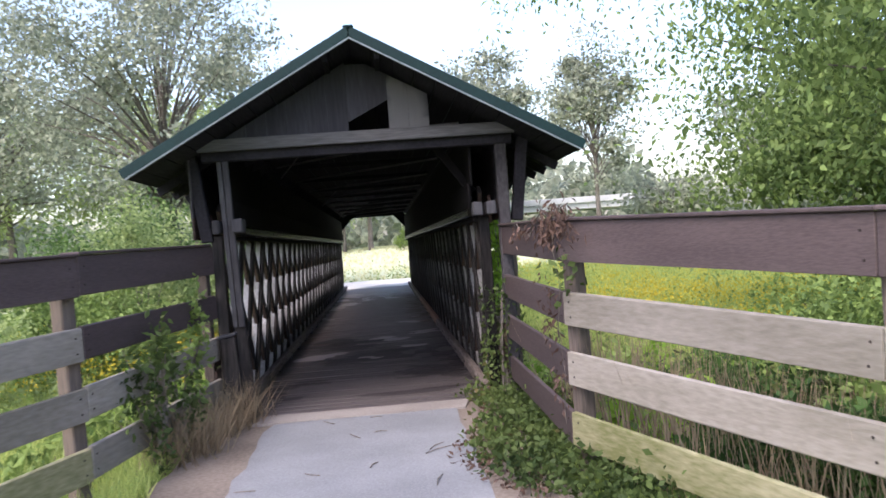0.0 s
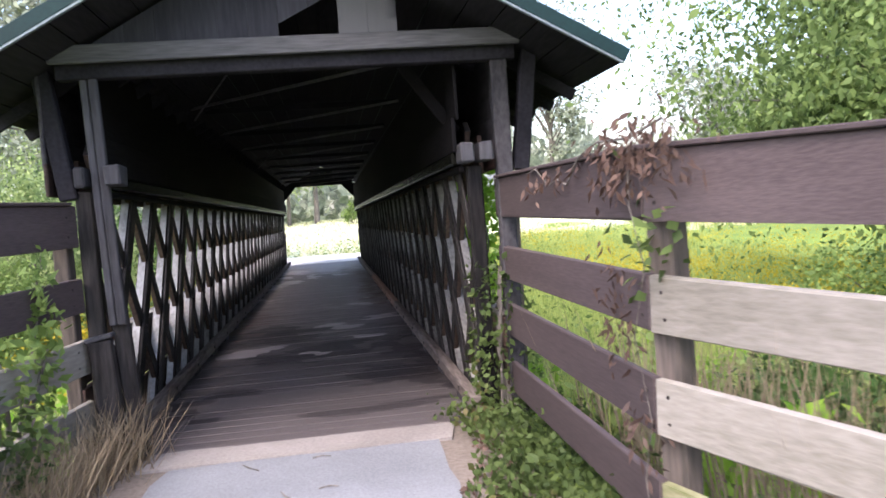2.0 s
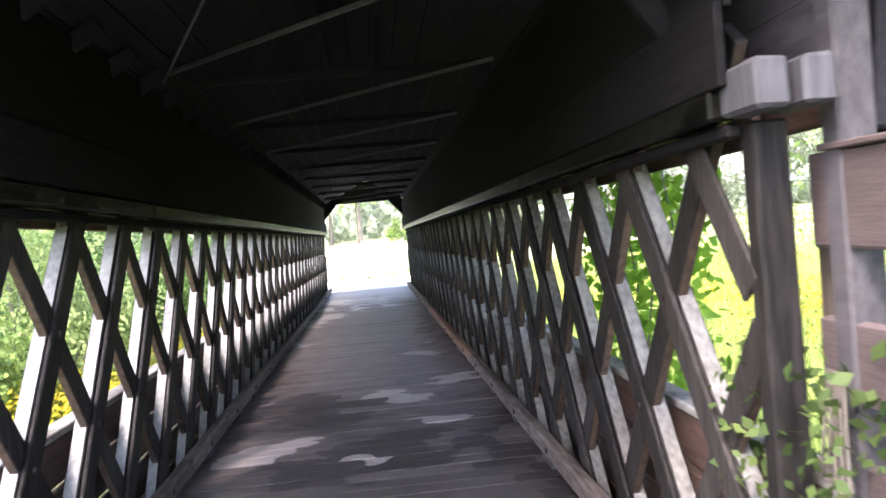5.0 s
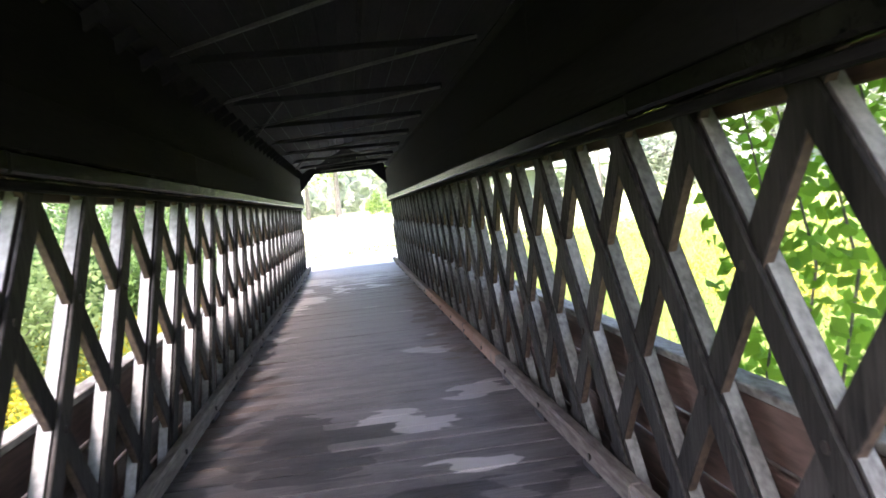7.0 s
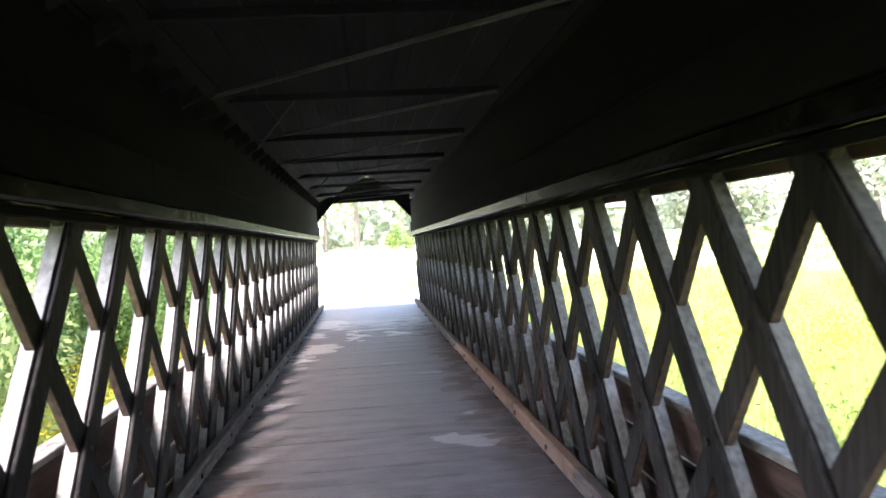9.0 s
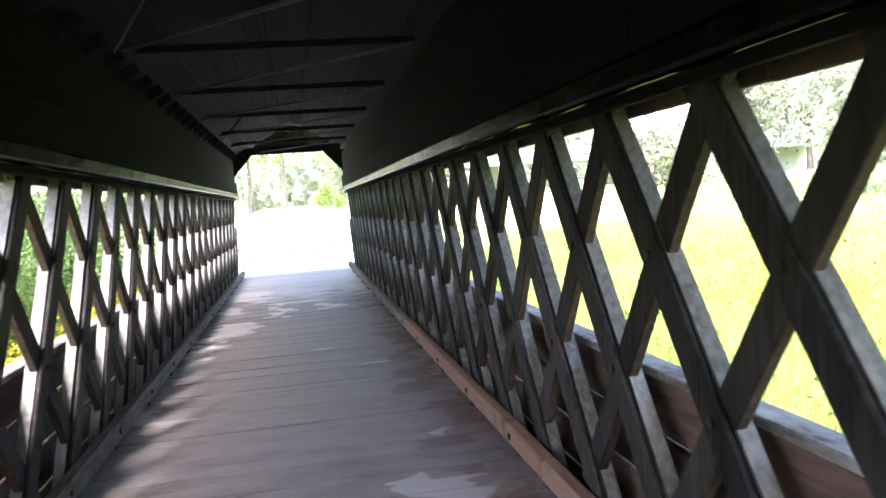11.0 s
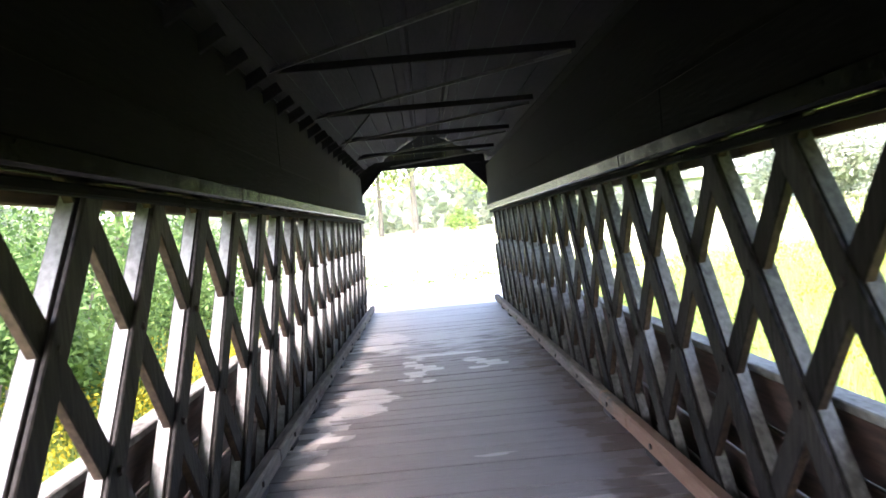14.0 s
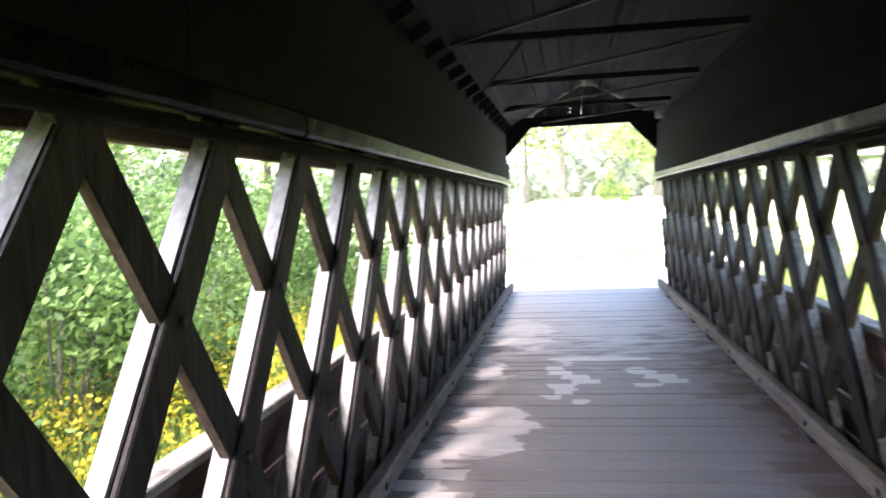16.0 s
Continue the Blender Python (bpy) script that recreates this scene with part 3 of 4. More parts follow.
def lattice_layer(w, xc, thick, d, phase, lo, hi, mat):
    """One layer of crossing planks; d = 1 leans away with height."""
    full = None
    n0, n1 = -3, int(LENGTH / STEP) + 4
    for k in range(n0, n1):
        yc = phase + k * STEP
        z0, z1 = lo, hi
        # y at height z is yc + d (z - CROSS) / SLOPE: keep it inside the bridge
        for lim, sign in ((0.14 if d < 0 or mat == M_LATTICE else 0.32, 1), (LENGTH - 0.06, -1)):
            zl = CROSS + (lim - yc) * SLOPE * d
            if sign * d > 0:
                z0 = max(z0, zl)
            else:
                z1 = min(z1, zl)
        if z1 - z0 < (0.7 if d < 0 or mat == M_LATTICE else 1.2):
            continue
        whole = z0 == lo and z1 == hi
        if whole and full:
            share("lattice_plank", full, w, pose(random.uniform(-0.004, 0.004), yc, 0, 0, random.uniform(-0.3, 0.3), 0))
            continue
        bm = bmesh.new()
        a = (xc, d * (z0 - CROSS) / SLOPE, z0)
        b_ = (xc, d * (z1 - CROSS) / SLOPE, z1)
        beam(bm, a, b_, PLANK_W, thick, 0.006, (1, 0, 0))
        bmesh.ops.recalc_face_normals(bm, faces=bm.faces)
        # dark faces, weathered upper edges painted skylit, undersides painted brown as by ground light
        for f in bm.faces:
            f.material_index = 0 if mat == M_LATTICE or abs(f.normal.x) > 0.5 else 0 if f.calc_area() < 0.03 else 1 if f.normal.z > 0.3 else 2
        me_ = mesh_of("lattice_plank", bm, (M_LATTICE, mat, M_GROUNDLIT))
        if whole:
            full = me_
        share("lattice_plank", me_, w, pose(0, yc, 0))


def lengths(a, b, piece, first=0.0):
    """Cuts a run into pieces, with the joints."""
    out, y = [], a
    nxt = a + (first or piece)
    while y < b - 0.01:
        out.append((y, min(nxt, b) - 0.004))
        y, nxt = min(nxt, b), nxt + piece
    return out


for s, wall, curb, phase, nm in ((-1, WALL_L, CURB_L, PHASE_L, "wall_left"), (1, WALL_R, CURB_R, PHASE_R, "wall_right")):
    w = tagged(empty(nm), "weathered grey wooden lattice truss wall with low skirt", "lattice wall", kind="structure")

    def run(name, x0, x1, z0, z1, mat, pieces, bevel=0.008, label=""):
        for y0, y1 in pieces:
            bm = bmesh.new()
            e = random.uniform(-0.004, 0.004)
            box(bm, (min(s * x0, s * x1), y0, z0 + e), (max(s * x0, s * x1), y1, z1 + e), bevel)
            part(name, bm, mat, w, label)

    W = abs(wall)
    run("end_post", W + 0.002, W + 0.115, -0.2, 1.86, M_LATTICE, [(0.05, 0.135)], 0.01)
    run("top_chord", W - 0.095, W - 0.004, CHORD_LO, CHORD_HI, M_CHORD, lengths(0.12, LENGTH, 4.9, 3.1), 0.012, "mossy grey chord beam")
    run("chord_ledger", W - 0.05, W - 0.003, CHORD_LO - 0.055, CHORD_LO - 0.012, M_SHADE, lengths(0.1, LENGTH, 4.9, 2.0))
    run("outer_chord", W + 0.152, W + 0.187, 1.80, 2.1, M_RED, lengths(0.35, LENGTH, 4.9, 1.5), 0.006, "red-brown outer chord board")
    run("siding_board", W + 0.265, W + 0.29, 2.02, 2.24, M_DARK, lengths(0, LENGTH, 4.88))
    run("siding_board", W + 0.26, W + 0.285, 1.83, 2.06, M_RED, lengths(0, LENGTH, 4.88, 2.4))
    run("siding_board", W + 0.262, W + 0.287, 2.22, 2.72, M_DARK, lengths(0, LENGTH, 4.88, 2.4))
    # added near-black boards fill the shaded gap and keep out eave light
    run("frieze_board", W - 0.09, W - 0.06, CHORD_HI + 0.002, 2.22, M_SHADE, lengths(0.05, LENGTH - 0.05, 4.9, 2.2), 0.004)
    run("frieze_board", W - 0.055, W - 0.03, 2.2, 2.78, M_SHADE, lengths(0.05, LENGTH - 0.05, 4.9), 0.004)
    C = abs(curb)
    run("curb", C, C + 0.09, 0.035, 0.155, M_CURB, lengths(0.03, LENGTH, 4.9, 3.6), 0.014, "worn bolted curb timber")
    y = 0.5
    while y < LENGTH - 0.4:
        bm = bmesh.new()
        box(bm, (min(s * C, s * (C + 0.09)) + 0.005, y, 0.0), (max(s * C, s * (C + 0.09)) - 0.005, y + 0.28, 0.038), 0.004)
        part("curb_block", bm, M_DARK, w)
        share("bolt", bolt_mesh, w, pose(s * (C - 0.004), y + 0.1, 0.10))
        y += 1.22
    # low skirt outside the lattice, with its cap
    run("skirt_cap", W + 0.152, W + 0.267, SKIRT, SKIRT + 0.04, M_SILL, lengths(0.0, LENGTH, 4.88), 0.006, "pale weathered skirt cap")
    for z in (0.50, 0.26, 0.02, -0.22, -0.46):
        run("skirt_board", W + 0.180, W + 0.215, z, z + 0.228, M_RED, lengths(0.0, LENGTH, 4.88, 2.44 if z in (0.26, -0.22) else 0))
    run("skirt_rail", W + 0.151, W + 0.177, 0.40, 0.49, M_RED, lengths(0.0, LENGTH, 4.88), 0.006)
    run("bottom_chord", W - 0.10, W - 0.003, -0.30, -0.07, M_DARK, lengths(0.0, LENGTH, 4.88), 0.006)
    # the leaning end post of the skirt with its cap
    if s < 0:
        bm = bmesh.new()
        beam(bm, (-W + 0.06, -0.06, -0.2), (-W - 0.005, -0.06, 0.835), 0.15, 0.10, 0.01, (0, 1, 0))
        part("skirt_post", bm, M_LATTICE, w)
        bm = bmesh.new()
        beam(bm, (-W + 0.085, -0.06, 0.868), (-W - 0.095, -0.06, 0.835), 0.12, 0.03, 0.006)
        part("post_cap", bm, M_PORTAL, w, "grey weathered post cap")
    for k in range(1, int(LENGTH / STEP)):
        for z, off in ((CROSS, 0), (CROSS - STEP * SLOPE / 2, 0.5)):
            share("bolt", bolt_mesh, w, pose(s * (W - 0.005), phase + (k + off) * STEP, z + random.uniform(-0.02, 0.02)))
    # edge colour by wall: skylight painted stronger on the left
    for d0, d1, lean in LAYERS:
        lattice_layer(w, s * (W + (d0 + d1) / 2), d1 - d0, lean, phase, -0.22, 2.16, M_LATTICE if d0 == 0 else M_SKYLIT_L if s < 0 else M_SKYLIT_R)

# ---- fences ----
TOPS = (1.70, 1.20, 0.78, 0.355)
HIGHS = (0.285, 0.235, 0.235, 0.235)


def fence_rail(f, a, b, top, high, mat, drop=0.0, name="rail"):
    """A flat board on edge between two posts, with a little sag and wear."""
    bm = bmesh.new()
    av, bv = Vector((*a, top - high / 2)), Vector((*b, top - high / 2 - drop))
    vs = beam(bm, av, bv, 0.04, high, 0.006)
    bmesh.ops.bisect_plane(bm, geom=bm.verts[:] + bm.edges[:] + bm.faces[:], plane_co=(av + bv) / 2, plane_no=(bv - av).normalized())
    for v in bm.verts:
        v.co.z += random.uniform(-0.004, 0.004)
    return part(name, bm, mat, f)


bm = bmesh.new()
bmesh.ops.create_cone(bm, cap_ends=True, segments=6, radius1=0.009, radius2=0.007, depth=0.004, matrix=Matrix.Rotation(radians(90), 4, "Y"))
nail_mesh = mesh_of("nail", bm, M_BOLT)


def nails(f, a, b, top, high, side, drop):
    """Two nail heads at each end of a rail, on the path's face."""
    av, bv = Vector((*a, 0)), Vector((*b, 0))
    out = Vector((-side, 0, 0))
    d = (bv - av).normalized()
    n_ = Vector((d.y, -d.x, 0))
    n_ = n_ if n_.dot(out) > 0 else -n_
    turn = math.degrees(math.atan2(n_.y, n_.x))
    for k, u in enumerate((0.07, (bv - av).length - 0.07)):
        for v in (0.28, 0.74):
            p = av + d * (u + random.uniform(-0.012, 0.012)) + n_ * 0.0215
            share("nail", nail_mesh, f, pose(p.x, p.y, top - high * v - drop * k, 0, 0, turn))


def fence_post(f, x, y, top, turn=0.0, mat=M_POST):
    bm = bmesh.new()
    box(bm, (-0.05, -0.07, -0.7), (0.05, 0.07, top), 0.01)
    ob = part("post", bm, mat, f)
    ob.matrix_basis = pose(x, y, 0, random.uniform(-1, 1), random.uniform(-1, 1), turn)
    return ob


def fence(corners, mats, side, label, rise, fall):
    """A four-rail fence through corner posts (nearest the bridge first), boards on the path's side."""
    f = tagged(empty("fence"), label, "fence", "fences beside the path")
    for i, ((x0, y0), (x1, y1)) in enumerate(zip(corners, corners[1:])):
        d = Vector((x1 - x0, y1 - y0, 0)).normalized()
        e = 0.02 if i else 0.10
        for k, (t, h) in enumerate(zip(TOPS, HIGHS)):
            m = mats[min(i, len(mats) - 1)][k]
            fence_rail(f, (x0 - d.x * (e - 0.02), y0 - d.y * (e - 0.02)), (x1 - d.x * 0.004, y1 - d.y * 0.004), t + rise * (1.0 if i == 0 else 0.3) - fall * max(0, i - 1), h, m, fall if i else 0.03)
            if i < 2:
                nails(f, (x0, y0), (x1, y1), t + rise * (1.0 if i == 0 else 0.3) - fall * max(0, i - 1), h, side, fall if i else 0.03)
        bm = bmesh.new()
        beam(bm, (x0 + side * 0.035, y0, TOPS[0] + rise * (1.0 if i == 0 else 0.3) + 0.012 - fall * max(0, i - 1)), (x1 + side * 0.035, y1, TOPS[0] + rise * (1.0 if i == 0 else 0.3) + 0.012 - (fall * i or 0.03)), 0.15, 0.022, 0.005)
        part("cap_rail", bm, M_BROWN, f)
    for i, (x, y) in enumerate(corners):
        fence_post(f, x + side * 0.085, y + (0.12 if i == 0 else 0.0), TOPS[0] - 0.03 - fall * max(0, i - 1), 0 if i == 0 else side * 20)
    return f


BR = (M_BROWN,) * 4
fence([(1.50, 0.06), (1.50, -2.70), (2.36, -4.99), (3.3, -7.25), (4.3, -9.5)], [BR, (M_BROWN, M_GREY, M_GREY, M_MOSSY), (M_BROWN, M_GREY, M_GREY, M_MOSSY)], 1,
      "four-rail board fence, brown near the bridge and weathered pale beyond", 0.05, 0.09)
fence([(-1.50, -0.06), (-1.90, -2.48), (-2.75, -4.72), (-3.7, -6.98), (-4.7, -9.2)], [(M_BROWN, M_BROWN, M_GREY, M_GREY), (M_BROWN, M_GREY, M_GREY, M_MOSSY), (M_BROWN, M_GREY, M_GREY, M_MOSSY)], -1,
      "four-rail board fence, brown top rail over weathered pale boards", 0.06, 0.05)

# ---- plants ----
rs = np.random.RandomState(11)


def scatter(n, x0, x1, y0, y1, keep):
    p = np.column_stack((rs.uniform(x0, x1, n), rs.uniform(y0, y1, n)))
    return p[keep(p[:, 0], p[:, 1])]


def off_path(x, y):
    side = np.where(x > 0, 1.5 + np.maximum(0, -2.7 - y) * 0.42, 1.62 + np.maximum(0, -y) * 0.17 + np.maximum(0, -2.5 - y) * 0.25)
    return np.where(y < 0.3, np.abs(x) > side + 0.1, np.where(y < LENGTH + 0.3, np.abs(x) > 1.95, (y > LENGTH + 7.3) | (np.abs(x) > 2.6 + np.maximum(0, y - LENGTH - 3.5) * 1.6)))


def stuff(ob, label, category):
    return tagged(ob, label, category, kind="stuff")


p = scatter(150000, -13, 16, -9, 34, lambda x, y: off_path(x, y) & ((y < LENGTH + 3) | (np.abs(x) > 5)) & ~((y < -1.2) & (x > 0) & (x < 5)))
stuff(blades("meadow_grass", p, ground_z(p[:, 0], p[:, 1]), 0.55, 0.016, M_GRASS, seed=2), "bright green uncut meadow grass", "grass")
p = scatter(70000, -60, 70, 31, 110, off_path)
stuff(blades("far_grass", p, ground_z(p[:, 0], p[:, 1]), 0.20, 0.12, M_HAY, seed=3), "pale green distant meadow grass", "grass")
# broad-leaved weeds in drifts
c = scatter(900, -12, 15, -8, 33, off_path)
pts = np.repeat(c, 45, axis=0) + rs.normal(size=(len(c) * 45, 2)) * 0.22
pts = pts[off_path(pts[:, 0], pts[:, 1])]
zz = ground_z(pts[:, 0], pts[:, 1]) + np.abs(rs.normal(size=len(pts))) * 0.32
stuff(leaves("meadow_weeds", np.column_stack((pts, zz)), 0.11, M_LEAF, seed=4), "leafy green weeds in the meadow", "weeds")
# goldenrod
c = scatter(800, -11, 18, 4, 30, lambda x, y: off_path(x, y) & ((np.abs(x) > 3.0) | (y > 24)) & (np.sin(x * 0.7 + 2) + np.sin(y * 0.45 + x * 0.3) > -0.3))
c = np.vstack((c, scatter(170, 6, 15, 5, 17, off_path), scatter(260, -5.2, -2.9, 8, 24, off_path)))
pts = np.repeat(c, 45, axis=0) + rs.normal(size=(len(c) * 45, 2)) * 0.24
pts = pts[off_path(pts[:, 0], pts[:, 1])]
zz = ground_z(pts[:, 0], pts[:, 1]) + 0.75 + rs.normal(size=len(pts)) * 0.14
stuff(leaves("goldenrod", np.column_stack((pts, zz)), 0.06, M_GOLD, hang=0.3, seed=5), "yellow goldenrod flowers in the meadow", "wildflowers")

# shrubs beside the bridge
for i, (x, y, rx, ry, h) in enumerate(((-6.2, 9.0, 1.6, 1.8, 2.6), (-6.6, 13.4, 2.0, 2.2, 4.6), (-5.6, 17.4, 1.5, 2.0, 2.9), (-6.0, 21.0, 1.7, 2.2, 3.2), (-5.2, 25.2, 1.6, 2.0, 3.0), (-8.5, 17.5, 2.0, 3.5, 4.2),
                                       (-9.0, 24.0, 2.2, 3.5, 4.5), (-7.5, 5.0, 1.6, 2.0, 2.0), (-5.4, 10.6, 1.5, 1.5, 3.9))):
    bush("shrub", "dense leafy green shrub in the meadow", (x, y, float(ground_z(x, y)) - 0.05), rx, ry, h, 12000, 0.11, M_WOOD_EDGE if i > 6 else M_LEAF if i == 0 else M_SHRUB, 40 + i, 24)
for i, (x, y, rx, ry, h, m) in enumerate(((3.4, -2.0, 1.0, 1.3, 1.25, M_LEAF_DARK), (4.6, -3.9, 1.2, 1.3, 1.5, M_LEAF), (5.2, -1.2, 1.3, 1.4, 1.6, M_LEAF), (4.0, 0.6, 1.0, 1.0, 1.1, M_LEAF),
                                          (6.9, 1.8, 1.6, 1.6, 1.9, M_LEAF), (3.5, -5.4, 0.7, 1.0, 1.15, M_LEAF_DARK), (7.0, -3.5, 1.4, 1.5, 2.4, M_LEAF),
                                          (2.9, -3.3, 0.5, 0.9, 0.95, M_LEAF_DARK), (3.9, -4.6, 0.6, 1.0, 1.2, M_LEAF_DARK), (4.4, -6.6, 0.7, 1.0, 1.3, M_LEAF_DARK), (4.2, -2.6, 0.8, 0.9, 1.35, M_LEAF_DARK))):
    bush("undergrowth", "dark green leafy undergrowth behind the fence", (x, y, float(ground_z(x, y)) - 0.05), rx, ry, h, 8000, 0.085, m, 60 + i, 18)

for i, (x, y, rx, ry, h) in enumerate(((2.5, 0.7, 0.45, 0.6, 1.0), (2.6, 2.2, 0.5, 0.7, 0.9), (2.7, -0.9, 0.6, 0.7, 0.95), (2.3, -2.2, 0.45, 0.6, 0.8), (-2.6, 0.6, 0.5, 0.8, 1.1), (-2.7, 3.0, 0.6, 1.0, 1.0), (-2.9, -1.0, 0.6, 0.9, 1.0), (3.4, 1.6, 0.6, 0.7, 0.9),
                                       (3.0, -0.2, 0.5, 0.6, 0.8), (3.8, 3.0, 0.7, 0.8, 1.0), (4.6, 1.0, 0.6, 0.7, 0.9), (5.4, 3.6, 0.8, 0.8, 1.0))):
    bush("broad_weed", "broad-leaved bright green weed beside the fence", (x, y, float(ground_z(x, y)) - 0.05), rx, ry, h + 0.2, 700, 0.13, M_VINE if i % 2 else M_LEAF, 150 + i, 9, "weed", 0.2)

# trees
tree("broadleaf_tree", "tall grey-green broadleaf tree with an airy crown", (-8.6, 27, -0.4), 15.5, 3.6, 6.2, 24000, 0.24, M_LEAF_PALE, 71, clusters=58, puff=0.115, radius=0.3)
tree("broadleaf_tree", "tall grey-green broadleaf tree with an airy crown", (-19.0, 33, -0.4), 16, 4, 6.0, 18000, 0.27, M_LEAF_PALE, 72, clusters=46, puff=0.12, radius=0.3)
tree("weeping_tree", "large tree with drooping leafy branches", (11.6, 7.5, -0.5), 9.6, 2.2, 4.5, 56000, 0.15, M_WEEP, 73, 0.6, clusters=60, puff=0.13, radius=0.24, lo=0.18)
tree("weeping_tree", "large tree with drooping leafy branches", (9.2, 0.5, -0.5), 8.2, 1.9, 3.7, 44000, 0.13, M_WEEP, 74, 0.6, clusters=48, puff=0.14, radius=0.2, lo=0.2)
tree("young_tree", "young tree with large bright leaves by the fence", (5.0, -4.6, -0.5), 4.6, 0.9, 1.5, 2600, 0.15, M_VINE, 77, 0.5, clusters=26, puff=0.2, radius=0.05)
hb = tagged(empty("hanging_branch"), "thin leafy branch hanging from the tree above", "branch")
bm = bmesh.new()
limb(bm, [(8.0, 7.4, 6.4), (6.0, 6.4, 6.6), (4.2, 5.6, 6.3), (2.6, 4.9, 5.6)], [0.05, 0.04, 0.025, 0.01], 6)
part("bough", bm, M_BARK, hb)
tw = np.linspace(0, 1, 9)[:, None] * np.array((-3.2, -1.3, -0.75)) + np.array((5.6, 6.2, 6.45))
leaves("leaf_mass", np.repeat(tw, 26, axis=0) + rs.normal(size=(234, 3)) * (0.16, 0.16, 0.28) - (0, 0, 0.25), 0.12, M_LEAF, hb, 0.8, 15, 0.4)
tree("slender_tree", "slender pale green tree in the open meadow", (18.0, 56, 0.5), 17.0, 4.0, 3.2, 8000, 0.40, M_LEAF_PALE, 75, clusters=44, puff=0.2, radius=0.22)
tree("far_tree", "tall pale tree far beyond the bridge", (12.0, 74, 0), 20.5, 6, 5.5, 9000, 0.6, M_LEAF_PALE, 76, clusters=40, puff=0.2, radius=0.35)
for i, (x, y, h, sp) in enumerate(((-4.6, 62, 15, 4.2), (6.6, 74, 12, 4.5), (-9.5, 56, 14, 5.0), (-15, 60, 15, 6), (9.5, 84, 14, 5.5), (-22, 66, 16, 6), (-30, 60, 15, 6.5), (-41, 58, 15, 7))):
    tree("woodland_tree", "leafy tree at the edge of the wood", (x, y, float(ground_z(x, y)) - 0.1), h, 4.0, sp, 6500, 0.45, M_WOOD_EDGE, 80 + i, 0.25, clusters=34, puff=0.2, radius=0.34)
for i, (x, y, h, sp) in enumerate(((25, 58, 4.5, 4.0), (35, 62, 13, 5), (43, 66, 11, 6), (30, 40, 9, 4), (38, 34, 10, 5), (50, 50, 12, 6), (46, 24, 10, 5), (56, 36, 12, 6))):
    tree("woodland_tree", "leafy tree at the edge of the wood", (x, y, float(ground_z(x, y)) - 0.1), h, 2.0, sp, 5000, 0.45, M_LEAF_PALE, 95 + i, 0.2, clusters=30, puff=0.22, radius=0.3)
for i, (x, y, h, sp, r) in enumerate(((-0.7, 58, 10, 2.6, 0.20), (-2.9, 59, 11.5, 2.4, 0.15))):
    tree("slender_tree", "slender yellow-green tree at the edge of the wood", (x, y, float(ground_z(x, y)) - 0.1), h, 3.4, sp, 2600, 0.34, M_WOOD_EDGE, 160 + i, 0.35, clusters=22, puff=0.2, radius=r, lo=0.34)
bush("small_bush", "small dark green bush by the far path", (2.1, 54, float(ground_z(2.1, 54)) - 0.05), 0.7, 0.7, 1.9, 1400, 0.15, M_LEAF, 130, 10)

# distant woods all round
n = 42000
ang = rs.uniform(0, 2 * np.pi, n)
rad = rs.uniform(125, 165, n)
top = 9 + 4 * np.sin(ang * 9) + 3 * np.sin(ang * 23 + 1) + 2 * np.sin(ang * 61)
wx, wy = np.sin(ang) * rad, np.cos(ang) * rad
stuff(leaves("far_woods", np.column_stack((wx, wy, rs.uniform(0, 1, n) ** 0.8 * np.maximum(3, top))), 2.2, M_LEAF_PALE, seed=21, slim=0.8), "hazy green distant woods around the meadow", "woods")

# vines, ivy and weeds close to the walk
v = rs.uniform(0, 1, (1500, 3))
pv = np.column_stack((1.63 + v[:, 0] * 0.32, 1.75 + v[:, 1] * 1.9, 0.25 + v[:, 2] * 1.75))
vine = tagged(empty("vine"), "bright green broad-leaved vine climbing the lattice", "vine")
bm = bmesh.new()
for k in range(7):
    y = 1.9 + k * 0.26
    limb(bm, [(1.72, y, -0.4), (1.70, y + 0.1, 0.5), (1.74, y - 0.08, 1.2), (1.68, y + 0.05, 1.95)], [0.012, 0.009, 0.007, 0.004], 5)
part("stem", bm, M_BARK, vine)
leaves("leaf_mass", pv, 0.085, M_VINE, vine, 0.35, 6, 0.7)
v = rs.uniform(0, 1, (1200, 3))
pv = np.column_stack((1.20 + v[:, 0] ** 1.5 * 0.42 + v[:, 2] * 0.08, -0.22 + v[:, 1] * 0.75, 0.02 + v[:, 2] ** 1.6 * 1.15))
vine = tagged(empty("vine"), "green ivy climbing the portal post", "vine")
bm = bmesh.new()
for k in range(5):
    limb(bm, [(1.36 + k * 0.04, -0.12, -0.1), (1.40, -0.08 + k * 0.05, 0.5), (1.46, 0.02 * k, 1.1)], [0.012, 0.008, 0.004], 5)
part("stem", bm, M_BARK, vine)
leaves("leaf_mass", pv, 0.055, M_IVY, vine, 0.5, 7, 0.65)
# ivy carpet at the path's edge
q = scatter(8500, 0.75, 1.85, -5.2, 0.1, lambda x, y: x > 0.98 - 0.16 * np.sin(y * 2.1) + np.maximum(0, -3.0 - y) * 0.25 + rs.uniform(-0.12, 0.1, len(x)))
stuff(leaves("ivy_carpet", np.column_stack((q, 0.0 + np.abs(rs.normal(size=len(q))) * 0.085)), 0.058, M_IVY, seed=8, slim=0.6), "low green ivy spreading over the path edge", "ivy")
q = scatter(1400, 0.5, 1.2, -5.2, -0.6, lambda x, y: x > 0.85 - 0.2 * np.sin(y * 2.1))
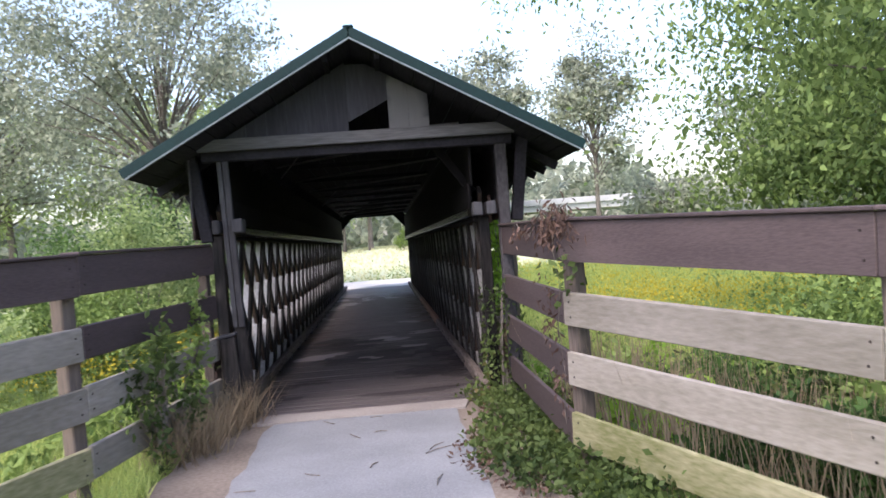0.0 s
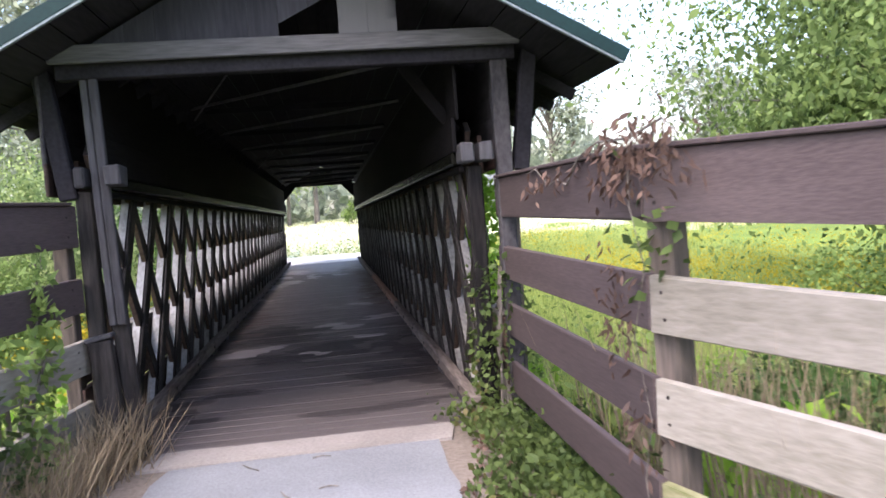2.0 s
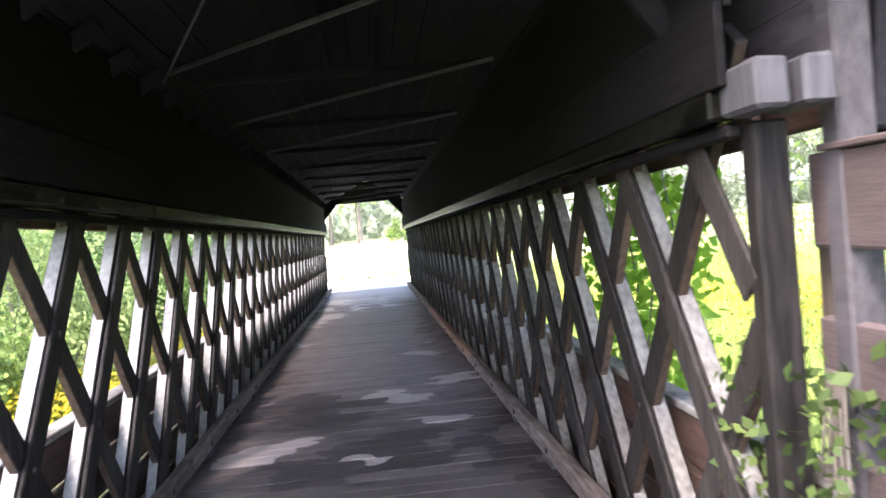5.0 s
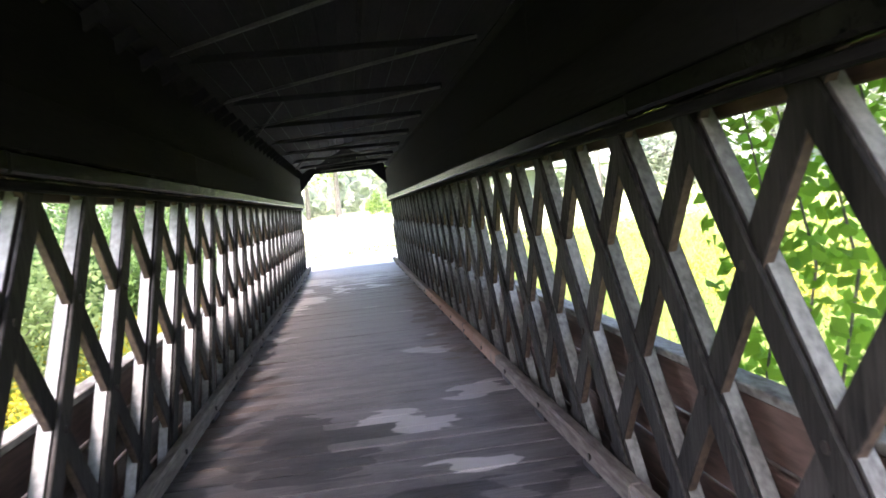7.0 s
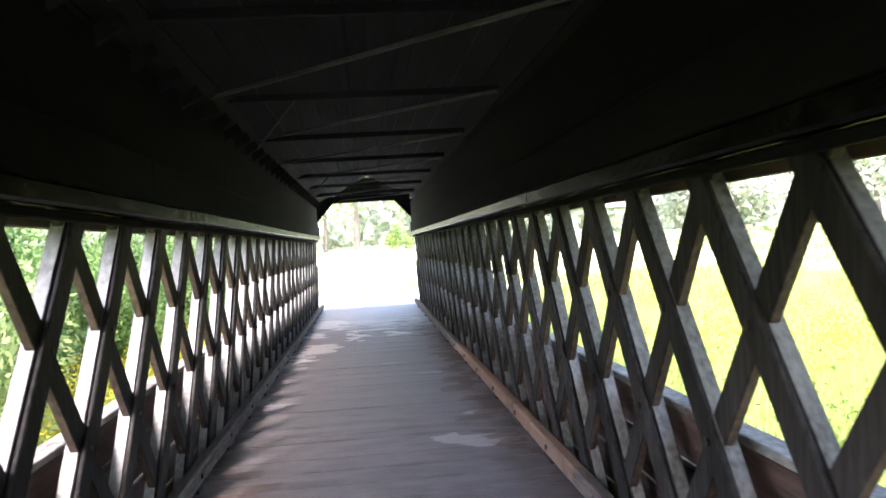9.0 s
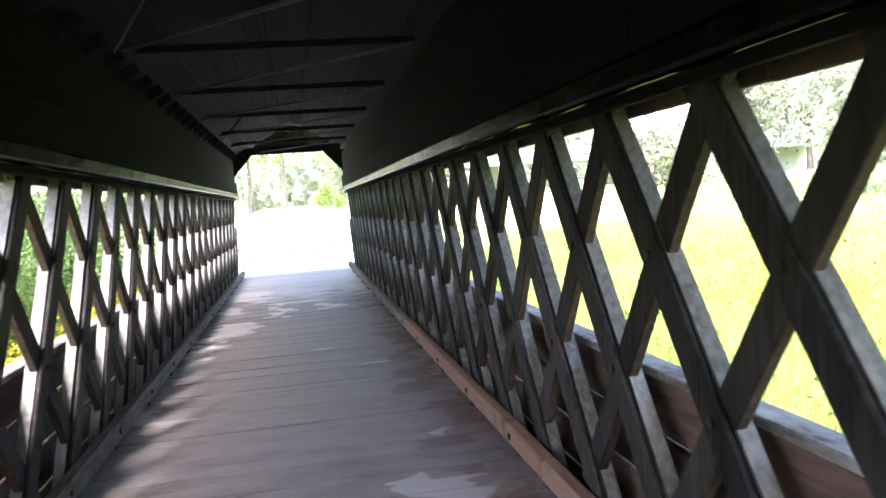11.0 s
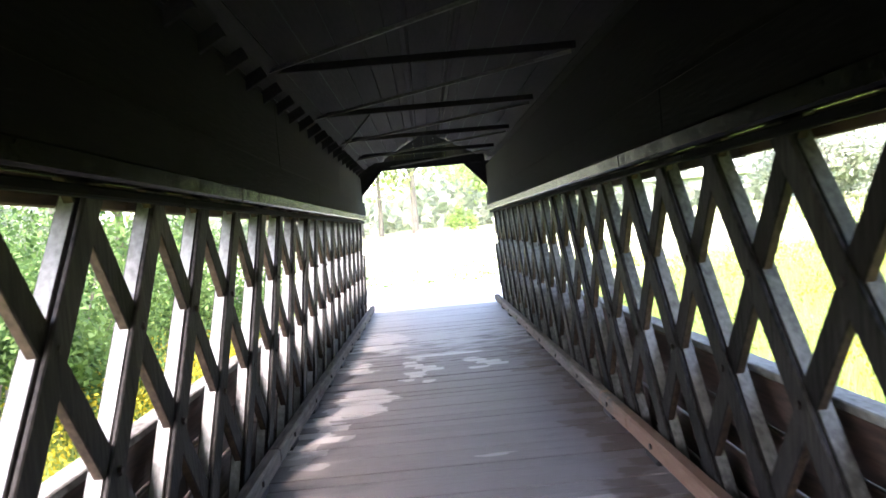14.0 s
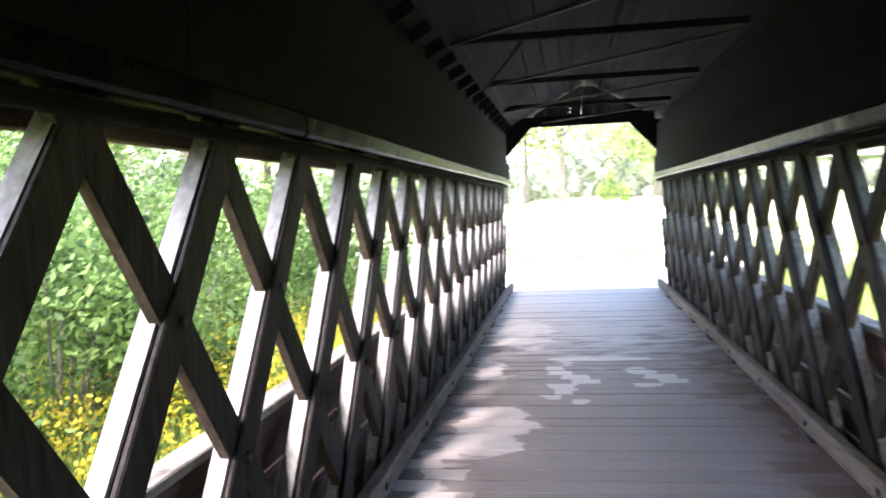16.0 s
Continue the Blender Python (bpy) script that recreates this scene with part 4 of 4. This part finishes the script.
stuff(leaves("leaf_litter", np.column_stack((q, 0.0 + rs.uniform(0, 0.012, len(q)))), 0.05, M_DRYLEAF, seed=9), "dead leaves scattered along the path edge", "leaf litter")
# dried vine on the fence
dv = tagged(empty("dead_vine"), "shrivelled brown dead vine hanging over the fence", "vine")
bm = bmesh.new()
limb(bm, [(1.465, -2.66, 0.05), (1.462, -2.60, 0.35), (1.465, -2.70, 0.62), (1.46, -2.58, 0.95), (1.465, -2.72, 1.25), (1.455, -2.62, 1.5), (1.45, -2.66, 1.77)], [0.003, 0.003, 0.003, 0.003, 0.003, 0.003, 0.004], 6)
limb(bm, [(1.45, -2.66, 1.77), (1.452, -2.3, 1.79), (1.45, -2.0, 1.74), (1.45, -1.8, 1.62), (1.45, -1.62, 1.66), (1.45, -1.45, 1.63), (1.45, -1.2, 1.74), (1.45, -1.0, 1.72)], [0.007, 0.006, 0.006, 0.005, 0.005, 0.004, 0.004, 0.003], 6)
limb(bm, [(1.45, -2.66, 1.77), (1.5, -2.9, 1.82), (1.47, -3.1, 1.74)], [0.007, 0.005, 0.003], 5)
part("stem", bm, M_BARK, dv)
a = rs.normal(size=(420, 3)) * (0.05, 0.20, 0.08) + (1.47, -2.66, 1.70)
b2 = rs.normal(size=(80, 3)) * (0.035, 0.10, 0.13) + (1.45, -2.42, 1.06)
c2 = rs.normal(size=(36, 3)) * (0.03, 0.09, 0.10) + (1.45, -2.66, 0.60)
d2 = np.column_stack((rs.normal(1.44, 0.015, 46), rs.uniform(-2.2, -1.0, 46), rs.normal(1.66, 0.05, 46)))
leaves("leaf_mass", np.vstack((a, b2, c2, d2)), 0.062, M_DRYLEAF, dv, 0.85, 10, 0.3)
leaves("sprig", rs.normal(size=(46, 3)) * (0.05, 0.12, 0.14) + (1.50, -2.70, 1.36), 0.07, M_IVY, dv, 0.5, 11, 0.7)
# tall weed and dry grass at the left fence
bush("tall_weed", "tall leafy green weed growing through the fence", (-1.68, -1.55, 0.0), 0.22, 0.40, 1.40, 800, 0.075, M_IVY, 140, 16, "weed", 0.2)
bush("tall_weed", "tall leafy green weed growing through the fence", (-1.72, -0.75, 0.0), 0.22, 0.30, 1.6, 800, 0.08, M_LEAF, 141, 12, "weed", 0.2)
c = np.array([(-1.42, -0.75), (-1.35, -0.45), (-1.55, -1.1), (-1.25, -0.2), (-1.6, -1.6), (-1.45, -1.3)])
g = np.repeat(c, 190, axis=0) + rs.normal(size=(len(c) * 190, 2)) * 0.10
stuff(blades("dry_grass", g, np.full(len(g), -0.03), 0.42, 0.009, M_STRAW, lean=0.7, seed=12), "dry straw-coloured grass tufts by the path", "grass")
g = np.column_stack((-1.55 - np.abs(rs.normal(size=1600)) * 0.25, rs.uniform(-5.5, -0.3, 1600)))
stuff(blades("edge_grass", g, np.full(len(g), -0.05), 0.20, 0.010, M_GRASS, lean=0.6, seed=13), "green grass tufts along the path edge", "grass")
# dry stalks standing among the undergrowth behind the fence
g = np.column_stack((rs.uniform(1.75, 4.6, 3800), rs.uniform(-7.0, -0.6, 3800)))
g = g[off_path(g[:, 0], g[:, 1])]
stuff(blades("dry_stalks", g, ground_z(g[:, 0], g[:, 1]), 0.95, 0.012, M_STRAW, lean=0.3, seed=16), "brown dry stalks among the undergrowth behind the fence", "dry grass")
# twigs and stones on the path
for k in range(16):
    x, y, a = rs.uniform(-1.3, 0.9), rs.uniform(-5.5, -0.5), rs.uniform(0, 180)
    bm = bmesh.new()
    ln = rs.uniform(0.04, 0.14)
    limb(bm, [(-ln, 0, 0.006), (0, 0.012, 0.01), (ln, -0.006, 0.006)], [0.005, 0.005, 0.003], 5)
    ob = tagged(part("twig", bm, M_BARK), "small brown twig lying on the path", "twig", "twigs on the path")
    ob.matrix_basis = pose(x, y, -0.006, 0, 0, a)

# far road bridge on the right
fb = tagged(empty("road_bridge", pose(0, 90, 0)), "pale concrete road bridge far across the meadow", "bridge")
bm = bmesh.new()
box(bm, (12, -4, 4.3), (70, 4, 5.0), 0.05)
part("span", bm, M_CONC, fb)
bm = bmesh.new()
box(bm, (12, -4.3, 5.05), (70, -4.0, 5.75), 0.04)
part("parapet", bm, M_CONC, fb)
for x in (22, 40, 58):
    bm = bmesh.new()
    box(bm, (x - 0.8, -3, -1), (x + 0.8, 3, 4.3), 0.05)
    part("pier", bm, M_CONC, fb)

# ---- deck, plank by plank ----
deck = tagged(empty("floor"), "weathered grey wooden deck planks with pale and dark patches", "floor", kind="structure")
bm = bmesh.new()
box(bm, (-1.36, 0, -0.05), (1.26, 0.176, 0), 0.002)
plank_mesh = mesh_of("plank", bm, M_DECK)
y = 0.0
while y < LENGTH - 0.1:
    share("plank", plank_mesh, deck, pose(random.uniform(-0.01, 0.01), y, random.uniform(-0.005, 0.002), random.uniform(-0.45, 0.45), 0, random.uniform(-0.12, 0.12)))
    y += 0.185
for x in (-1.3, -0.65, 0.0, 0.65, 1.25):
    bm = bmesh.new()
    box(bm, (x - 0.05, 0.05, -0.35), (x + 0.05, LENGTH, -0.062), 0.005)
    part("joist", bm, M_DARK, deck)
